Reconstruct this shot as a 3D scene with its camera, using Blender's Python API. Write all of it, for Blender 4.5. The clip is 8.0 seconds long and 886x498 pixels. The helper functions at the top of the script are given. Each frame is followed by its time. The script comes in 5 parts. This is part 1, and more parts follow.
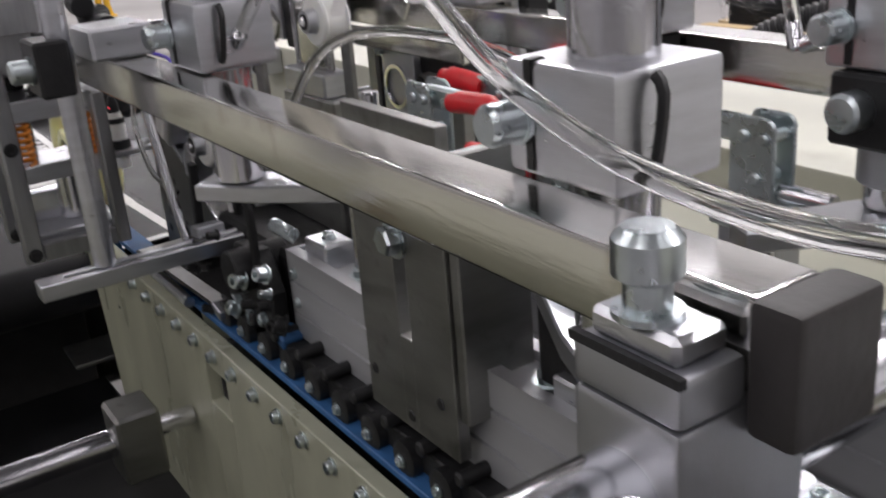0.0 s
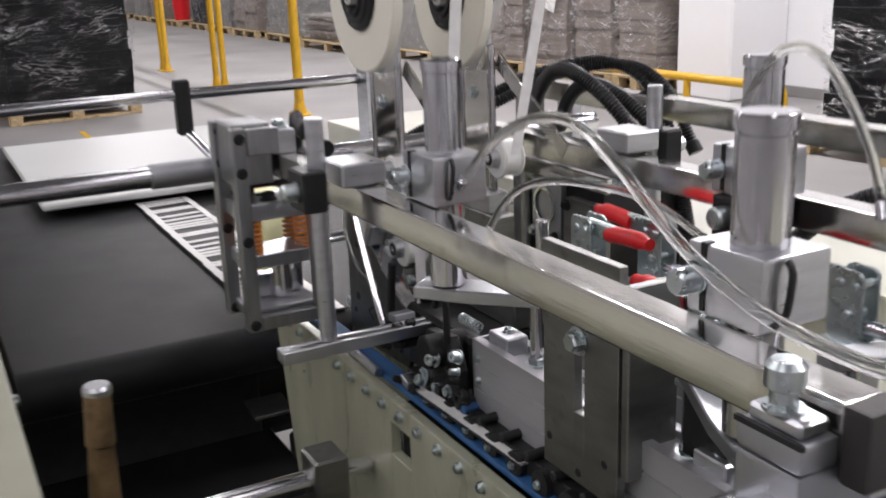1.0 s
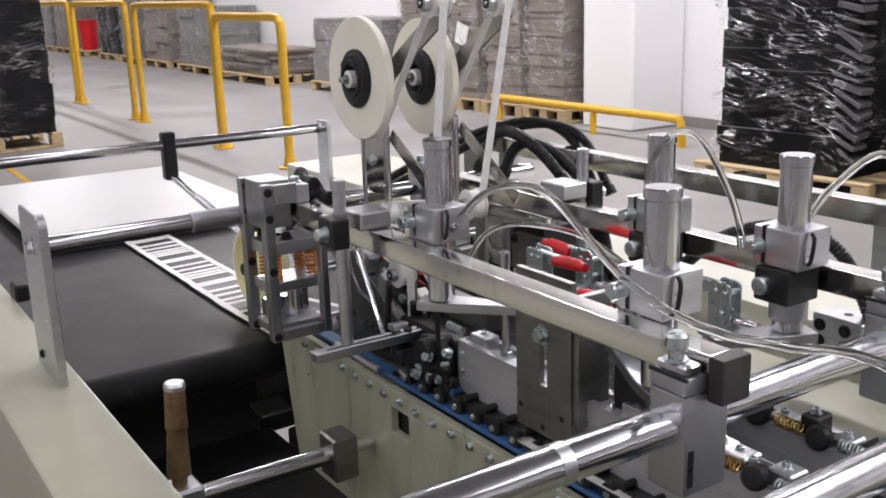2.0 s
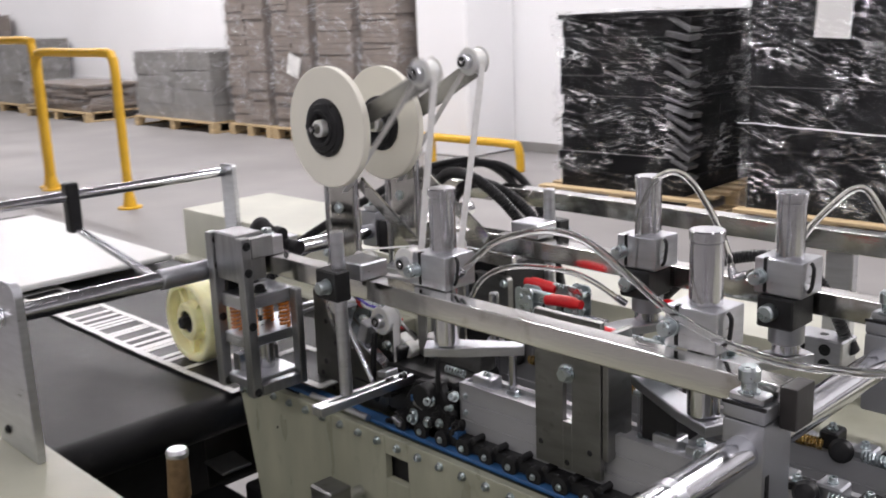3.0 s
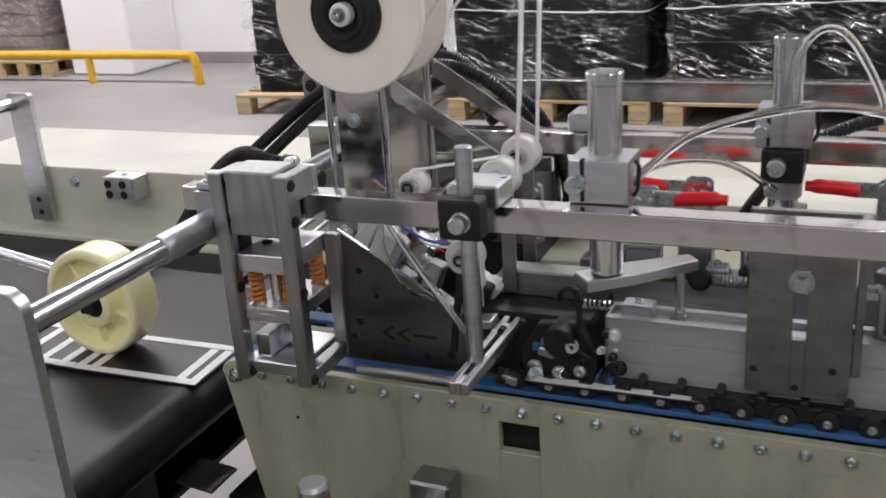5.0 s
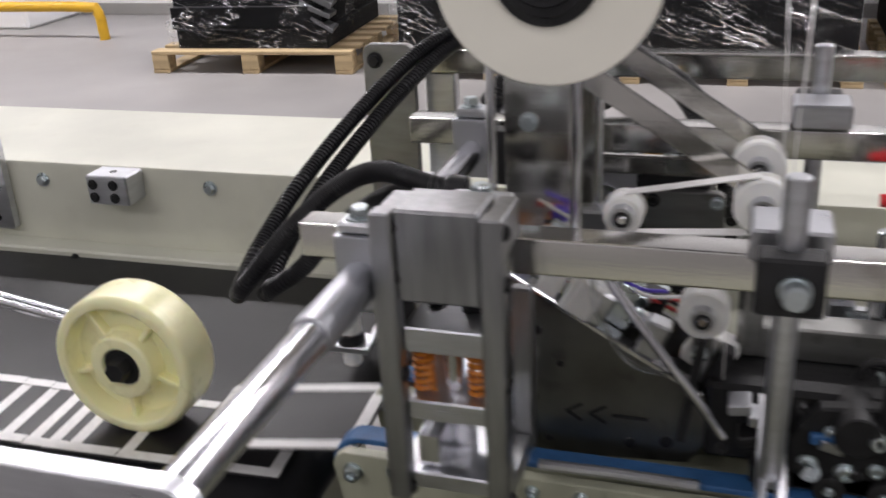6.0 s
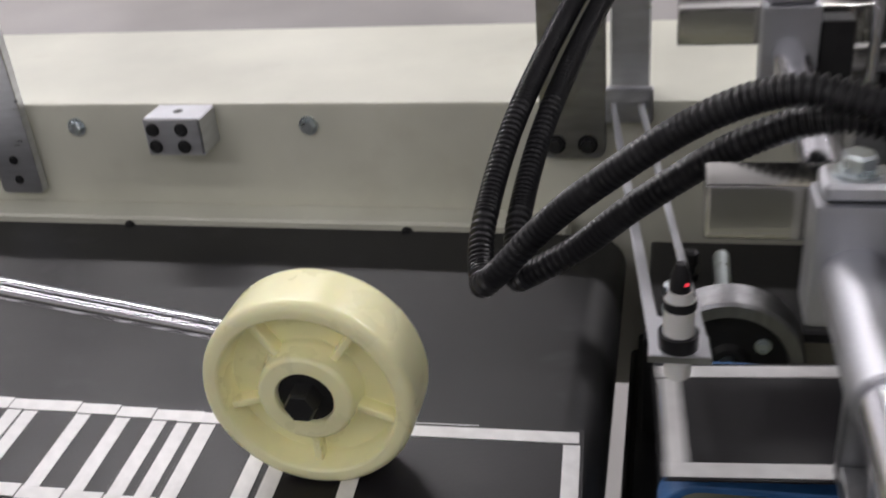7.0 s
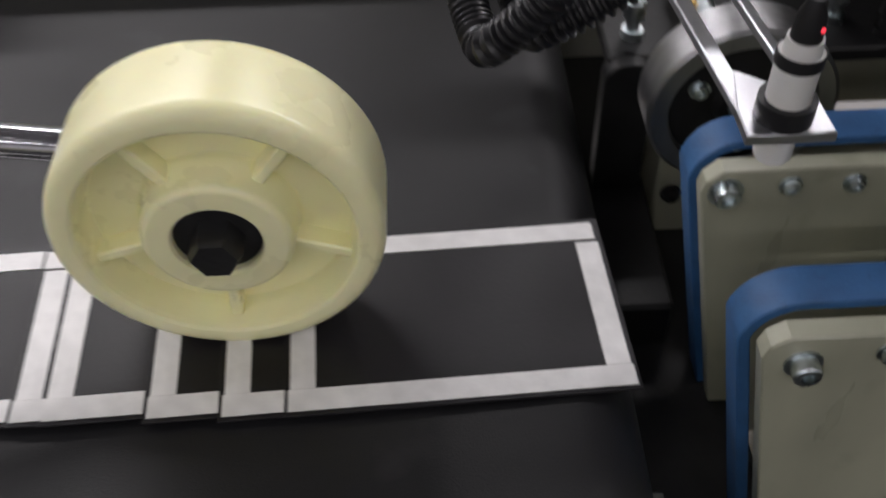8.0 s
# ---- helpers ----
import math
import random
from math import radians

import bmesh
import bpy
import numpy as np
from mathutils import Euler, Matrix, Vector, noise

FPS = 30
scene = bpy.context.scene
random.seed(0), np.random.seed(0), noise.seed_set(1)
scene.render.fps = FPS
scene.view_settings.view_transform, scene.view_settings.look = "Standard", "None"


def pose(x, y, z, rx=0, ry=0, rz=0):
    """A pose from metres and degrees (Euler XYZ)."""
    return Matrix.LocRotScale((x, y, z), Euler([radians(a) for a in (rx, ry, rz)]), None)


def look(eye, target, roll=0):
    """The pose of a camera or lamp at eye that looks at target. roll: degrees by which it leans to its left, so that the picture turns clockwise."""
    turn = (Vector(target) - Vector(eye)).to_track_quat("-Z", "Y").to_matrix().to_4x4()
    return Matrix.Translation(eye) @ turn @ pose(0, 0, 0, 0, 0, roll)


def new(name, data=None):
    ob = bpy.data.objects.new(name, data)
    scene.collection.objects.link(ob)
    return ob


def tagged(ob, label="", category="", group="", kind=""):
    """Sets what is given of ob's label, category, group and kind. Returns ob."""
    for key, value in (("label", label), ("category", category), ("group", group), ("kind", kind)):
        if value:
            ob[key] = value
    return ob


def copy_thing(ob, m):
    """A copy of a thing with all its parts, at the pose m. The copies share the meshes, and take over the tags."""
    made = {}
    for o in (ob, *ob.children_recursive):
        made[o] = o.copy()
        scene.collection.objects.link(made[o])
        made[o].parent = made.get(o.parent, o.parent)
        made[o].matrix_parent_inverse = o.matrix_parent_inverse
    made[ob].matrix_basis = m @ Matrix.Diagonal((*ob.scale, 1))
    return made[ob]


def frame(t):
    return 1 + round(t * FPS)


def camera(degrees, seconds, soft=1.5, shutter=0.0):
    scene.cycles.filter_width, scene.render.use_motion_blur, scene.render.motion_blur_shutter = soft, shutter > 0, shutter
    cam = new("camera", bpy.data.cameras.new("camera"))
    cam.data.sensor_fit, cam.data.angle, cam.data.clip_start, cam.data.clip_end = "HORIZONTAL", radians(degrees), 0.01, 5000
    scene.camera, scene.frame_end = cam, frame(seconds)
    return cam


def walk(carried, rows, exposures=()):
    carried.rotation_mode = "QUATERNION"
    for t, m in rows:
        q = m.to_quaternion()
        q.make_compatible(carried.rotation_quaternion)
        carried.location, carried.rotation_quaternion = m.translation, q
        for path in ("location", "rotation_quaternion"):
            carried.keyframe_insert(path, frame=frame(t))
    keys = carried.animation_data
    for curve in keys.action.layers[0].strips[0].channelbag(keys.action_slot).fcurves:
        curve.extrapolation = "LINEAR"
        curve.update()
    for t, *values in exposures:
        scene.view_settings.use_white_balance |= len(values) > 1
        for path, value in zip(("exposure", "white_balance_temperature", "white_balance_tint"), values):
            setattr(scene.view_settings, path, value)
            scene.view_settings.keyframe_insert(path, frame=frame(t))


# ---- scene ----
cam = camera(48.2, 8.0, soft=1.7, shutter=0.35)
PATH = [
    (0, (1.345, -0.300, 1.213), (0.556, 0.199, 0.856), -4.6),
    (0.3, (1.339, -0.311, 1.210), (0.515, 0.166, 0.900), -4.1),
    (0.6, (1.358, -0.350, 1.239), (0.513, 0.103, 0.951), -2.6),
    (0.9, (1.424, -0.418, 1.281), (0.572, 0.026, 0.999), -2.3),
    (1.2, (1.588, -0.566, 1.357), (0.744, -0.100, 1.091), -1.7),
    (1.5, (1.697, -0.657, 1.395), (0.859, -0.173, 1.141), -2.0),
    (1.7, (1.709, -0.674, 1.397), (0.883, -0.170, 1.145), -2.0),
    (2.8, (1.622, -0.844, 1.432), (0.884, -0.217, 1.182), -1.9),
    (3, (1.577, -0.885, 1.438), (0.877, -0.212, 1.202), -2.2),
    (3.5, (1.462, -0.925, 1.432), (0.843, -0.174, 1.204), -0.8),
    (4, (1.310, -0.928, 1.429), (0.761, -0.128, 1.188), -1.1),
    (4.5, (1.167, -0.958, 1.407), (0.689, -0.128, 1.121), -1.6),
    (4.7, (1.076, -0.978, 1.401), (0.634, -0.137, 1.089), -3.2),
    (5.8, (0.670, -0.792, 1.386), (0.373, 0.081, 0.998), -2.5),
    (6, (0.578, -0.743, 1.378), (0.291, 0.130, 0.983), -3.1),
    (6.5, (0.375, -0.682, 1.358), (0.156, 0.207, 0.956), -3.9),
    (7, (0.238, -0.535, 1.306), (0.020, 0.316, 0.827), -5.4),
    (7.4, (0.191, -0.440, 1.267), (0.003, 0.358, 0.695), -5.2),
    (7.7, (0.151, -0.395, 1.246), (0.022, 0.352, 0.594), -4.9),
    (8, (0.096, -0.338, 1.224), (0.110, 0.341, 0.491), -1.7),
]
EXPOSURES = [(0.0, -0.86), (1.0, -0.76), (1.5, -0.72), (3.5, -0.79), (4.5, -0.77), (6.0, -0.80), (6.5, -0.88), (7.0, -0.95), (8.0, -1.02)]
walk(cam, [(t, look(eye, target, roll)) for t, eye, target, roll in PATH], EXPOSURES)

# ---- light: a closed hall under rows of fluorescent fittings ----
FLOOR = 0.12
world = bpy.data.worlds.new("hall_air")
world.use_nodes = True
world.node_tree.nodes["Background"].inputs[0].default_value = (0.75, 0.8, 0.85, 1)
world.node_tree.nodes["Background"].inputs[1].default_value = 0.05
scene.world = world


def tube_light(x, y, length, width, power):
    data = bpy.data.lights.new("fluorescent_row", "AREA")
    data.shape, data.size, data.size_y = "RECTANGLE", length, width
    data.energy, data.color = power, (1.0, 0.955, 0.985)
    lamp = new("fluorescent_row", data)
    lamp.matrix_world = pose(x, y, 4.45)
    return lamp


for ly, watts in ((-5.0, 165), (-2.2, 76), (0.6, 30), (3.7, 480)):
    for lx in (-9.5, -3.0, 3.5):
        tube_light(lx, ly, 5.0, 0.24, watts)
for lx in (-17.0, -26.0):
    tube_light(lx, 3.0, 7.0, 0.24, 420)


# ---- materials ----
def surf(name, colour, rough=0.5, metal=0.0, vary=0.15, scale=20.0, bump=0.1, grain=300.0, stretch=(1, 1, 1),
         wear_or_shade=0.0, wear_or_shade_colour=(0.1, 0.09, 0.08), coat=0.0, trans=0.0, island=0.0, sss=0.0, gloss=0.5):
    m = bpy.data.materials.new(name)
    m.use_nodes = True
    nt = m.node_tree
    b = nt.nodes["Principled BSDF"]
    link = nt.links.new
    tc = nt.nodes.new("ShaderNodeTexCoord")
    mp = nt.nodes.new("ShaderNodeMapping")
    mp.inputs["Scale"].default_value = stretch
    link(tc.outputs["Object"], mp.inputs["Vector"])
    big = nt.nodes.new("ShaderNodeTexNoise")
    big.inputs["Scale"].default_value, big.inputs["Detail"].default_value = scale, 5
    link(mp.outputs["Vector"], big.inputs["Vector"])
    fine = nt.nodes.new("ShaderNodeTexNoise")
    fine.inputs["Scale"].default_value, fine.inputs["Detail"].default_value = grain, 3
    link(mp.outputs["Vector"], fine.inputs["Vector"])
    ramp = nt.nodes.new("ShaderNodeMapRange")
    ramp.inputs[1].default_value, ramp.inputs[2].default_value = 0.3, 0.7
    ramp.inputs[3].default_value, ramp.inputs[4].default_value = 1 - vary, 1 + vary * 0.5
    link(big.outputs["Fac"], ramp.inputs[0])
    mul = nt.nodes.new("ShaderNodeVectorMath")
    mul.operation = "SCALE"
    mul.inputs[0].default_value = colour
    link(ramp.outputs[0], mul.inputs["Scale"])
    out = mul.outputs[0]
    if island:
        geo = nt.nodes.new("ShaderNodeNewGeometry")
        isl = nt.nodes.new("ShaderNodeMapRange")
        isl.inputs[3].default_value, isl.inputs[4].default_value = 1 - island, 1 + island
        link(geo.outputs["Random Per Island"], isl.inputs[0])
        mul2 = nt.nodes.new("ShaderNodeVectorMath")
        mul2.operation = "SCALE"
        link(out, mul2.inputs[0])
        link(isl.outputs[0], mul2.inputs["Scale"])
        out = mul2.outputs[0]
    if wear_or_shade:
        spots = nt.nodes.new("ShaderNodeTexNoise")
        spots.inputs["Scale"].default_value, spots.inputs["Detail"].default_value = scale * 2.3, 8
        link(tc.outputs["Object"], spots.inputs["Vector"])
        cut = nt.nodes.new("ShaderNodeMapRange")
        cut.inputs[1].default_value, cut.inputs[2].default_value = 0.6, 0.72
        cut.inputs[3].default_value, cut.inputs[4].default_value = 0.0, wear_or_shade
        link(spots.outputs["Fac"], cut.inputs[0])
        mix = nt.nodes.new("ShaderNodeMix")
        mix.data_type = "RGBA"
        link(cut.outputs[0], mix.inputs["Factor"])
        link(out, mix.inputs[6])
        mix.inputs[7].default_value = (*wear_or_shade_colour, 1)
        out = mix.outputs[2]
    link(out, b.inputs["Base Color"])
    rr = nt.nodes.new("ShaderNodeMapRange")
    rr.inputs[3].default_value, rr.inputs[4].default_value = max(0.02, rough * 0.75), min(1, rough * 1.3)
    link(big.outputs["Fac"], rr.inputs[0])
    link(rr.outputs[0], b.inputs["Roughness"])
    b.inputs["Metallic"].default_value = metal
    b.inputs["Coat Weight"].default_value = coat
    b.inputs["Specular IOR Level"].default_value = gloss
    b.inputs["Transmission Weight"].default_value = trans
    if sss:
        b.inputs["Subsurface Weight"].default_value = sss
        b.inputs["Subsurface Radius"].default_value = (0.01, 0.008, 0.004)
    if bump:
        bm_ = nt.nodes.new("ShaderNodeBump")
        bm_.inputs["Strength"].default_value, bm_.inputs["Distance"].default_value = bump, 0.002
        link(fine.outputs["Fac"], bm_.inputs["Height"])
        link(bm_.outputs[0], b.inputs["Normal"])
    return m


CHROME = surf("polished_chrome", (0.67, 0.67, 0.70), 0.15, 1.0, 0.05, 40, 0.02, 600)
# Brown patches stand for smudges and for dark reflections painted into the bars.
POLISHED = surf("polished_steel_bar", (0.66, 0.65, 0.62), 0.13, 1.0, 0.22, 9, 0.03, 120, (0.3, 1, 3), wear_or_shade=0.55, wear_or_shade_colour=(0.26, 0.22, 0.17))
ALU = surf("machined_aluminium", (0.62, 0.63, 0.66), 0.30, 1.0, 0.12, 25, 0.08, 260, (1, 1, 6))
ALU_DULL = surf("satin_aluminium", (0.50, 0.51, 0.54), 0.42, 1.0, 0.12, 18, 0.08, 300)
RAIL_GREY = surf("anodised_rail", (0.50, 0.505, 0.52), 0.45, 0.55, 0.06, 14, 0.04, 300, (0.2, 1, 8))
STEEL_DARK = surf("ground_steel_plate", (0.31, 0.31, 0.30), 0.40, 1.0, 0.25, 14, 0.1, 200, (1, 1, 4), wear_or_shade=0.5, wear_or_shade_colour=(0.09, 0.085, 0.08))
PRESS = surf("ground_tool_steel", (0.40, 0.405, 0.415), 0.33, 1.0, 0.2, 22, 0.1, 240, (5, 5, 0.6))
# Colour darkened for the shadow and dark reflections that lie on the plate.
PLATE_SHADED = surf("shade_toned_steel_plate", (0.19, 0.188, 0.175), 0.38, 1.0, 0.3, 16, 0.1, 200, wear_or_shade=0.4, wear_or_shade_colour=(0.06, 0.055, 0.05))
ZINC = surf("zinc_plated_steel", (0.62, 0.68, 0.70), 0.28, 1.0, 0.2, 60, 0.1, 250)
DARK_STEEL = surf("browned_steel", (0.030, 0.027, 0.026), 0.48, 0.0, 0.2, 30, 0.08, 250)
BLACK = surf("black_oxide_steel", (0.018, 0.018, 0.019), 0.42, 0.0, 0.3, 60, 0.15, 300, gloss=0.3)
BLACK_PLASTIC = surf("black_plastic", (0.02, 0.02, 0.022), 0.38, 0.0, 0.2, 40, 0.06, 400, gloss=0.3)
HOSE = surf("corrugated_hose_plastic", (0.013, 0.013, 0.015), 0.30, 0.0, 0.2, 60, 0.05, 300)
CREAM = surf("cream_enamel_paint", (0.42, 0.42, 0.325), 0.33, 0.0, 0.16, 7, 0.06, 220, wear_or_shade=0.35, wear_or_shade_colour=(0.32, 0.31, 0.22))
CREAM_OILY = surf("oil_streaked_cream_enamel", (0.43, 0.435, 0.33), 0.28, 0.0, 0.22, 14, 0.05, 220, (1, 1, 0.3), wear_or_shade=0.30, wear_or_shade_colour=(0.20, 0.20, 0.13))
# Blotches are stains and also soft shadows painted into the enamel.
CREAM_LIGHT = surf("pale_cream_enamel", (0.66, 0.66, 0.56), 0.40, 0.0, 0.16, 5, 0.05, 220, wear_or_shade=0.28, wear_or_shade_colour=(0.50, 0.48, 0.39))
WHITE_PANEL = surf("white_laminate", (0.62, 0.63, 0.62), 0.35, 0.0, 0.05, 4, 0.03, 200)
BLUE = surf("blue_rubber_belt", (0.040, 0.135, 0.33), 0.50, 0.0, 0.25, 50, 0.2, 500, wear_or_shade=0.3, wear_or_shade_colour=(0.02, 0.05, 0.1))
BELT = surf("black_conveyor_belt", (0.014, 0.014, 0.0155), 0.44, 0.0, 0.40, 9, 0.12, 900, wear_or_shade=0.45, wear_or_shade_colour=(0.034, 0.034, 0.037), gloss=0.3)
NYLON = surf("yellow_cast_nylon", (0.95, 0.915, 0.56), 0.28, 0.0, 0.06, 25, 0.05, 120, sss=0.3)
RED = surf("red_vinyl_grip", (0.74, 0.012, 0.020), 0.30, 0.0, 0.15, 60, 0.08, 300)
ORANGE = surf("orange_spring_steel", (0.60, 0.20, 0.02), 0.4, 0.0, 0.15, 60, 0.05, 300)
TAPE = surf("white_adhesive_tape", (0.81, 0.80, 0.79), 0.36, 0.0, 0.10, 90, 0.1, 500)
TAPE_ROLL = surf("ivory_tape_roll", (0.93, 0.90, 0.79), 0.55, 0.0, 0.05, 9, 0.04, 300)
WHITE_NYLON = surf("white_nylon", (0.82, 0.82, 0.80), 0.35, 0.0, 0.06, 60, 0.04, 300, sss=0.1)
CARD = surf("black_coated_board", (0.011, 0.010, 0.012), 0.40, 0.0, 0.2, 30, 0.06, 400, gloss=0.3)
CLEAR = surf("clear_air_hose", (0.86, 0.86, 0.84), 0.06, 0.0, 0.04, 60, 0.0, 200, trans=1.0)
YELLOW = surf("yellow_barrier_paint", (0.66, 0.38, 0.02), 0.42, 0.0, 0.12, 12, 0.06, 200, wear_or_shade=0.3, wear_or_shade_colour=(0.3, 0.16, 0.02))
WALL = surf("white_wall_paint", (0.80, 0.80, 0.81), 0.8, 0.0, 0.04, 0.8, 0.08, 60)
CEIL = surf("ceiling_sheet", (0.16, 0.16, 0.17), 0.8, 0.0, 0.2, 1, 0.05, 40)
CONCRETE = surf("worn_concrete", (0.275, 0.264, 0.258), 0.55, 0.0, 0.22, 1.3, 0.12, 90, wear_or_shade=0.35, wear_or_shade_colour=(0.24, 0.23, 0.22))
WOOD = surf("pallet_pine", (0.52, 0.39, 0.22), 0.7, 0.0, 0.3, 8, 0.25, 120, (0.3, 4, 4), wear_or_shade=0.3, wear_or_shade_colour=(0.2, 0.14, 0.08))
KRAFT = surf("brown_carton_board", (0.215, 0.180, 0.155), 0.7, 0.0, 0.2, 6, 0.1, 120, island=0.18)
GREYCARD = surf("grey_carton_board", (0.20, 0.195, 0.185), 0.7, 0.0, 0.2, 6, 0.1, 120, island=0.2)
SHEETS = surf("stacked_black_board", (0.008, 0.008, 0.009), 0.70, 0.0, 0.3, 6, 0.1, 120, island=0.4, gloss=0.12)
FANNED = surf("bent_board_corner", (0.07, 0.07, 0.074), 0.45, 0.0, 0.3, 20, 0.1, 120)
PAPER = surf("white_paper", (0.78, 0.78, 0.76), 0.7, 0.0, 0.06, 8, 0.05, 120)
BRONZE = surf("worn_bronze_handle", (0.30, 0.20, 0.11), 0.4, 0.7, 0.4, 60, 0.15, 120)
BRASS = surf("brass_fitting", (0.70, 0.50, 0.20), 0.25, 1.0)
PURPLE = surf("violet_wire", (0.10, 0.06, 0.5), 0.4)
RED_WIRE = surf("red_wire", (0.5, 0.02, 0.02), 0.4)


def film_material(name, amount, haze, painted_glint, lean):
    """Stretch film drawn tight: clear, with long thin slanting creases and patches of small ruffles, whitened in colour
    for their glints.
    """
    m = bpy.data.materials.new(name)
    m.use_nodes = True
    nt = m.node_tree
    nt.nodes.clear()
    link = nt.links.new
    tc = nt.nodes.new("ShaderNodeTexCoord")

    def layer(size, turn, detail, distort):
        mp = nt.nodes.new("ShaderNodeMapping")
        mp.vector_type = "TEXTURE"
        mp.inputs["Scale"].default_value = size
        mp.inputs["Rotation"].default_value = (turn * 0.8, turn, 0)
        link(tc.outputs["Object"], mp.inputs["Vector"])
        n = nt.nodes.new("ShaderNodeTexNoise")
        n.inputs["Scale"].default_value, n.inputs["Detail"].default_value = 1.0, detail
        n.inputs["Distortion"].default_value = distort
        link(mp.outputs["Vector"], n.inputs["Vector"])
        return n.outputs["Fac"]

    def remap(value, a, b, c, d):
        r = nt.nodes.new("ShaderNodeMapRange")
        for k, v in enumerate((a, b, c, d)):
            r.inputs[k + 1].default_value = v
        link(value, r.inputs[0])
        return r.outputs[0]

    def calc(kind, a, b):
        c = nt.nodes.new("ShaderNodeMath")
        c.operation = kind
        for k, v in enumerate((a, b)):
            if isinstance(v, (int, float)):
                c.inputs[k].default_value = v
            else:
                link(v, c.inputs[k])
        return c.outputs[0]

    def lines(value, width):
        """Thin lines along the middle level of a noise."""
        return remap(calc("ABSOLUTE", calc("SUBTRACT", value, 0.5), 0.0), 0.0, width, 1.0, 0.0)
    pulled = layer((0.26, 0.26, 0.030), lean, 2, 0.35)
    cross = layer((0.20, 0.20, 0.026), -lean * 0.7, 2, 0.3)
    ruffle = layer((0.060, 0.060, 0.011), lean * 0.3, 3, 0.9)
    zone = layer((0.34, 0.34, 0.15), lean, 3, 0.5)
    zone_b = layer((0.40, 0.40, 0.22), -lean, 2, 0.5)
    crease = calc("MAXIMUM", calc("MULTIPLY", lines(pulled, 0.022), remap(zone, 0.42, 0.60, 0.05, 1)),
                  calc("MULTIPLY", lines(cross, 0.016), remap(zone_b, 0.50, 0.66, 0.0, 1)))
    crease = calc("MAXIMUM", crease, calc("MULTIPLY", remap(ruffle, 0.56, 0.68, 0, 1), remap(zone, 0.50, 0.68, 0, 0.9)))
    cover = remap(crease, 0, 1, haze, amount)
    bump = nt.nodes.new("ShaderNodeBump")
    bump.inputs["Strength"].default_value, bump.inputs["Distance"].default_value = 1.0, 0.05
    link(calc("ADD", pulled, ruffle), bump.inputs["Height"])
    gl = nt.nodes.new("ShaderNodeBsdfGlossy")
    gl.inputs["Roughness"].default_value = 0.16
    gl.inputs["Color"].default_value = (0.95, 0.95, 0.97, 1)
    link(bump.outputs[0], gl.inputs["Normal"])
    # Diffuse white along the creases paints in part of their glints.
    glint_white = nt.nodes.new("ShaderNodeBsdfDiffuse")
    glint_white.inputs["Color"].default_value = (0.92, 0.92, 0.94, 1)
    link(bump.outputs[0], glint_white.inputs["Normal"])
    sheen = nt.nodes.new("ShaderNodeMixShader")
    sheen.inputs[0].default_value = painted_glint
    link(gl.outputs[0], sheen.inputs[1])
    link(glint_white.outputs[0], sheen.inputs[2])
    tr = nt.nodes.new("ShaderNodeBsdfTransparent")
    mix = nt.nodes.new("ShaderNodeMixShader")
    link(cover, mix.inputs[0])
    link(tr.outputs[0], mix.inputs[1])
    link(sheen.outputs[0], mix.inputs[2])
    out = nt.nodes.new("ShaderNodeOutputMaterial")
    link(mix.outputs[0], out.inputs[0])
    return m


FILM = film_material("crumpled_stretch_film", 0.92, 0.006, 0.45, 0.30)
# Mostly white and little gloss: the glints on this film are painted.
FILM_VEIL = film_material("glint_painted_stretch_film", 1.0, 0.05, 0.85, 0.5)
FILM_ROPE = surf("bunched_stretch_film", (0.72, 0.72, 0.74), 0.25, 0.0, 0.3, 30, 0.3, 200)
FILM_THIN = film_material("thin_stretch_film", 0.74, 0.005, 0.40, 0.38)


def emitter(name, colour, strength):
    m = bpy.data.materials.new(name)
    m.use_nodes = True
    b = m.node_tree.nodes["Principled BSDF"]
    b.inputs["Base Color"].default_value = (*colour, 1)
    b.inputs["Emission Color"].default_value = (*colour, 1)
    b.inputs["Emission Strength"].default_value = strength
    return m


LED = emitter("red_indicator_light", (1.0, 0.05, 0.08), 2.5)

# ---- mesh helpers ----
BASE = {}


def thing(name, at, label, category, group="", kind=""):
    ob = new(name)
    ob.location = at
    BASE[ob] = Vector(at)
    return tagged(ob, label, category, group, kind)


def part(name, bm, material, parent, label="", smooth=True):
    """One mesh object under a thing or a part; the bmesh is in world metres."""
    root = parent
    while root.parent:
        root = root.parent
    bm.transform(Matrix.Translation(-BASE[root]))
    data = bpy.data.meshes.new(name)
    bm.to_mesh(data)
    bm.free()
    data.materials.append(material)
    if smooth:
        data.shade_smooth()
        data.set_sharp_from_angle(angle=radians(28))
    ob = new(name, data)
    ob.parent = parent
    if smooth and len(data.polygons) < 4000:
        crisp = ob.modifiers.new("crisp_faces", "WEIGHTED_NORMAL")
        crisp.keep_sharp = True
    return tagged(ob, label)


def again(ob, at, parent, turn=(0, 0, 0)):
    """Another piece on the mesh of ob, moved by at."""
    o = new(ob.name.split(".")[0], ob.data)
    o.parent = parent
    o.matrix_basis = pose(*at, *turn)
    return o


def setting(name, bm, material, label, smooth=False):
    data = bpy.data.meshes.new(name)
    bm.to_mesh(data)
    bm.free()
    data.materials.append(material)
    if smooth:
        data.shade_smooth()
        data.set_sharp_from_angle(angle=radians(28))
    ob = new(name, data)
    BASE[ob] = Vector((0, 0, 0))
    return tagged(ob, label, kind="structure")


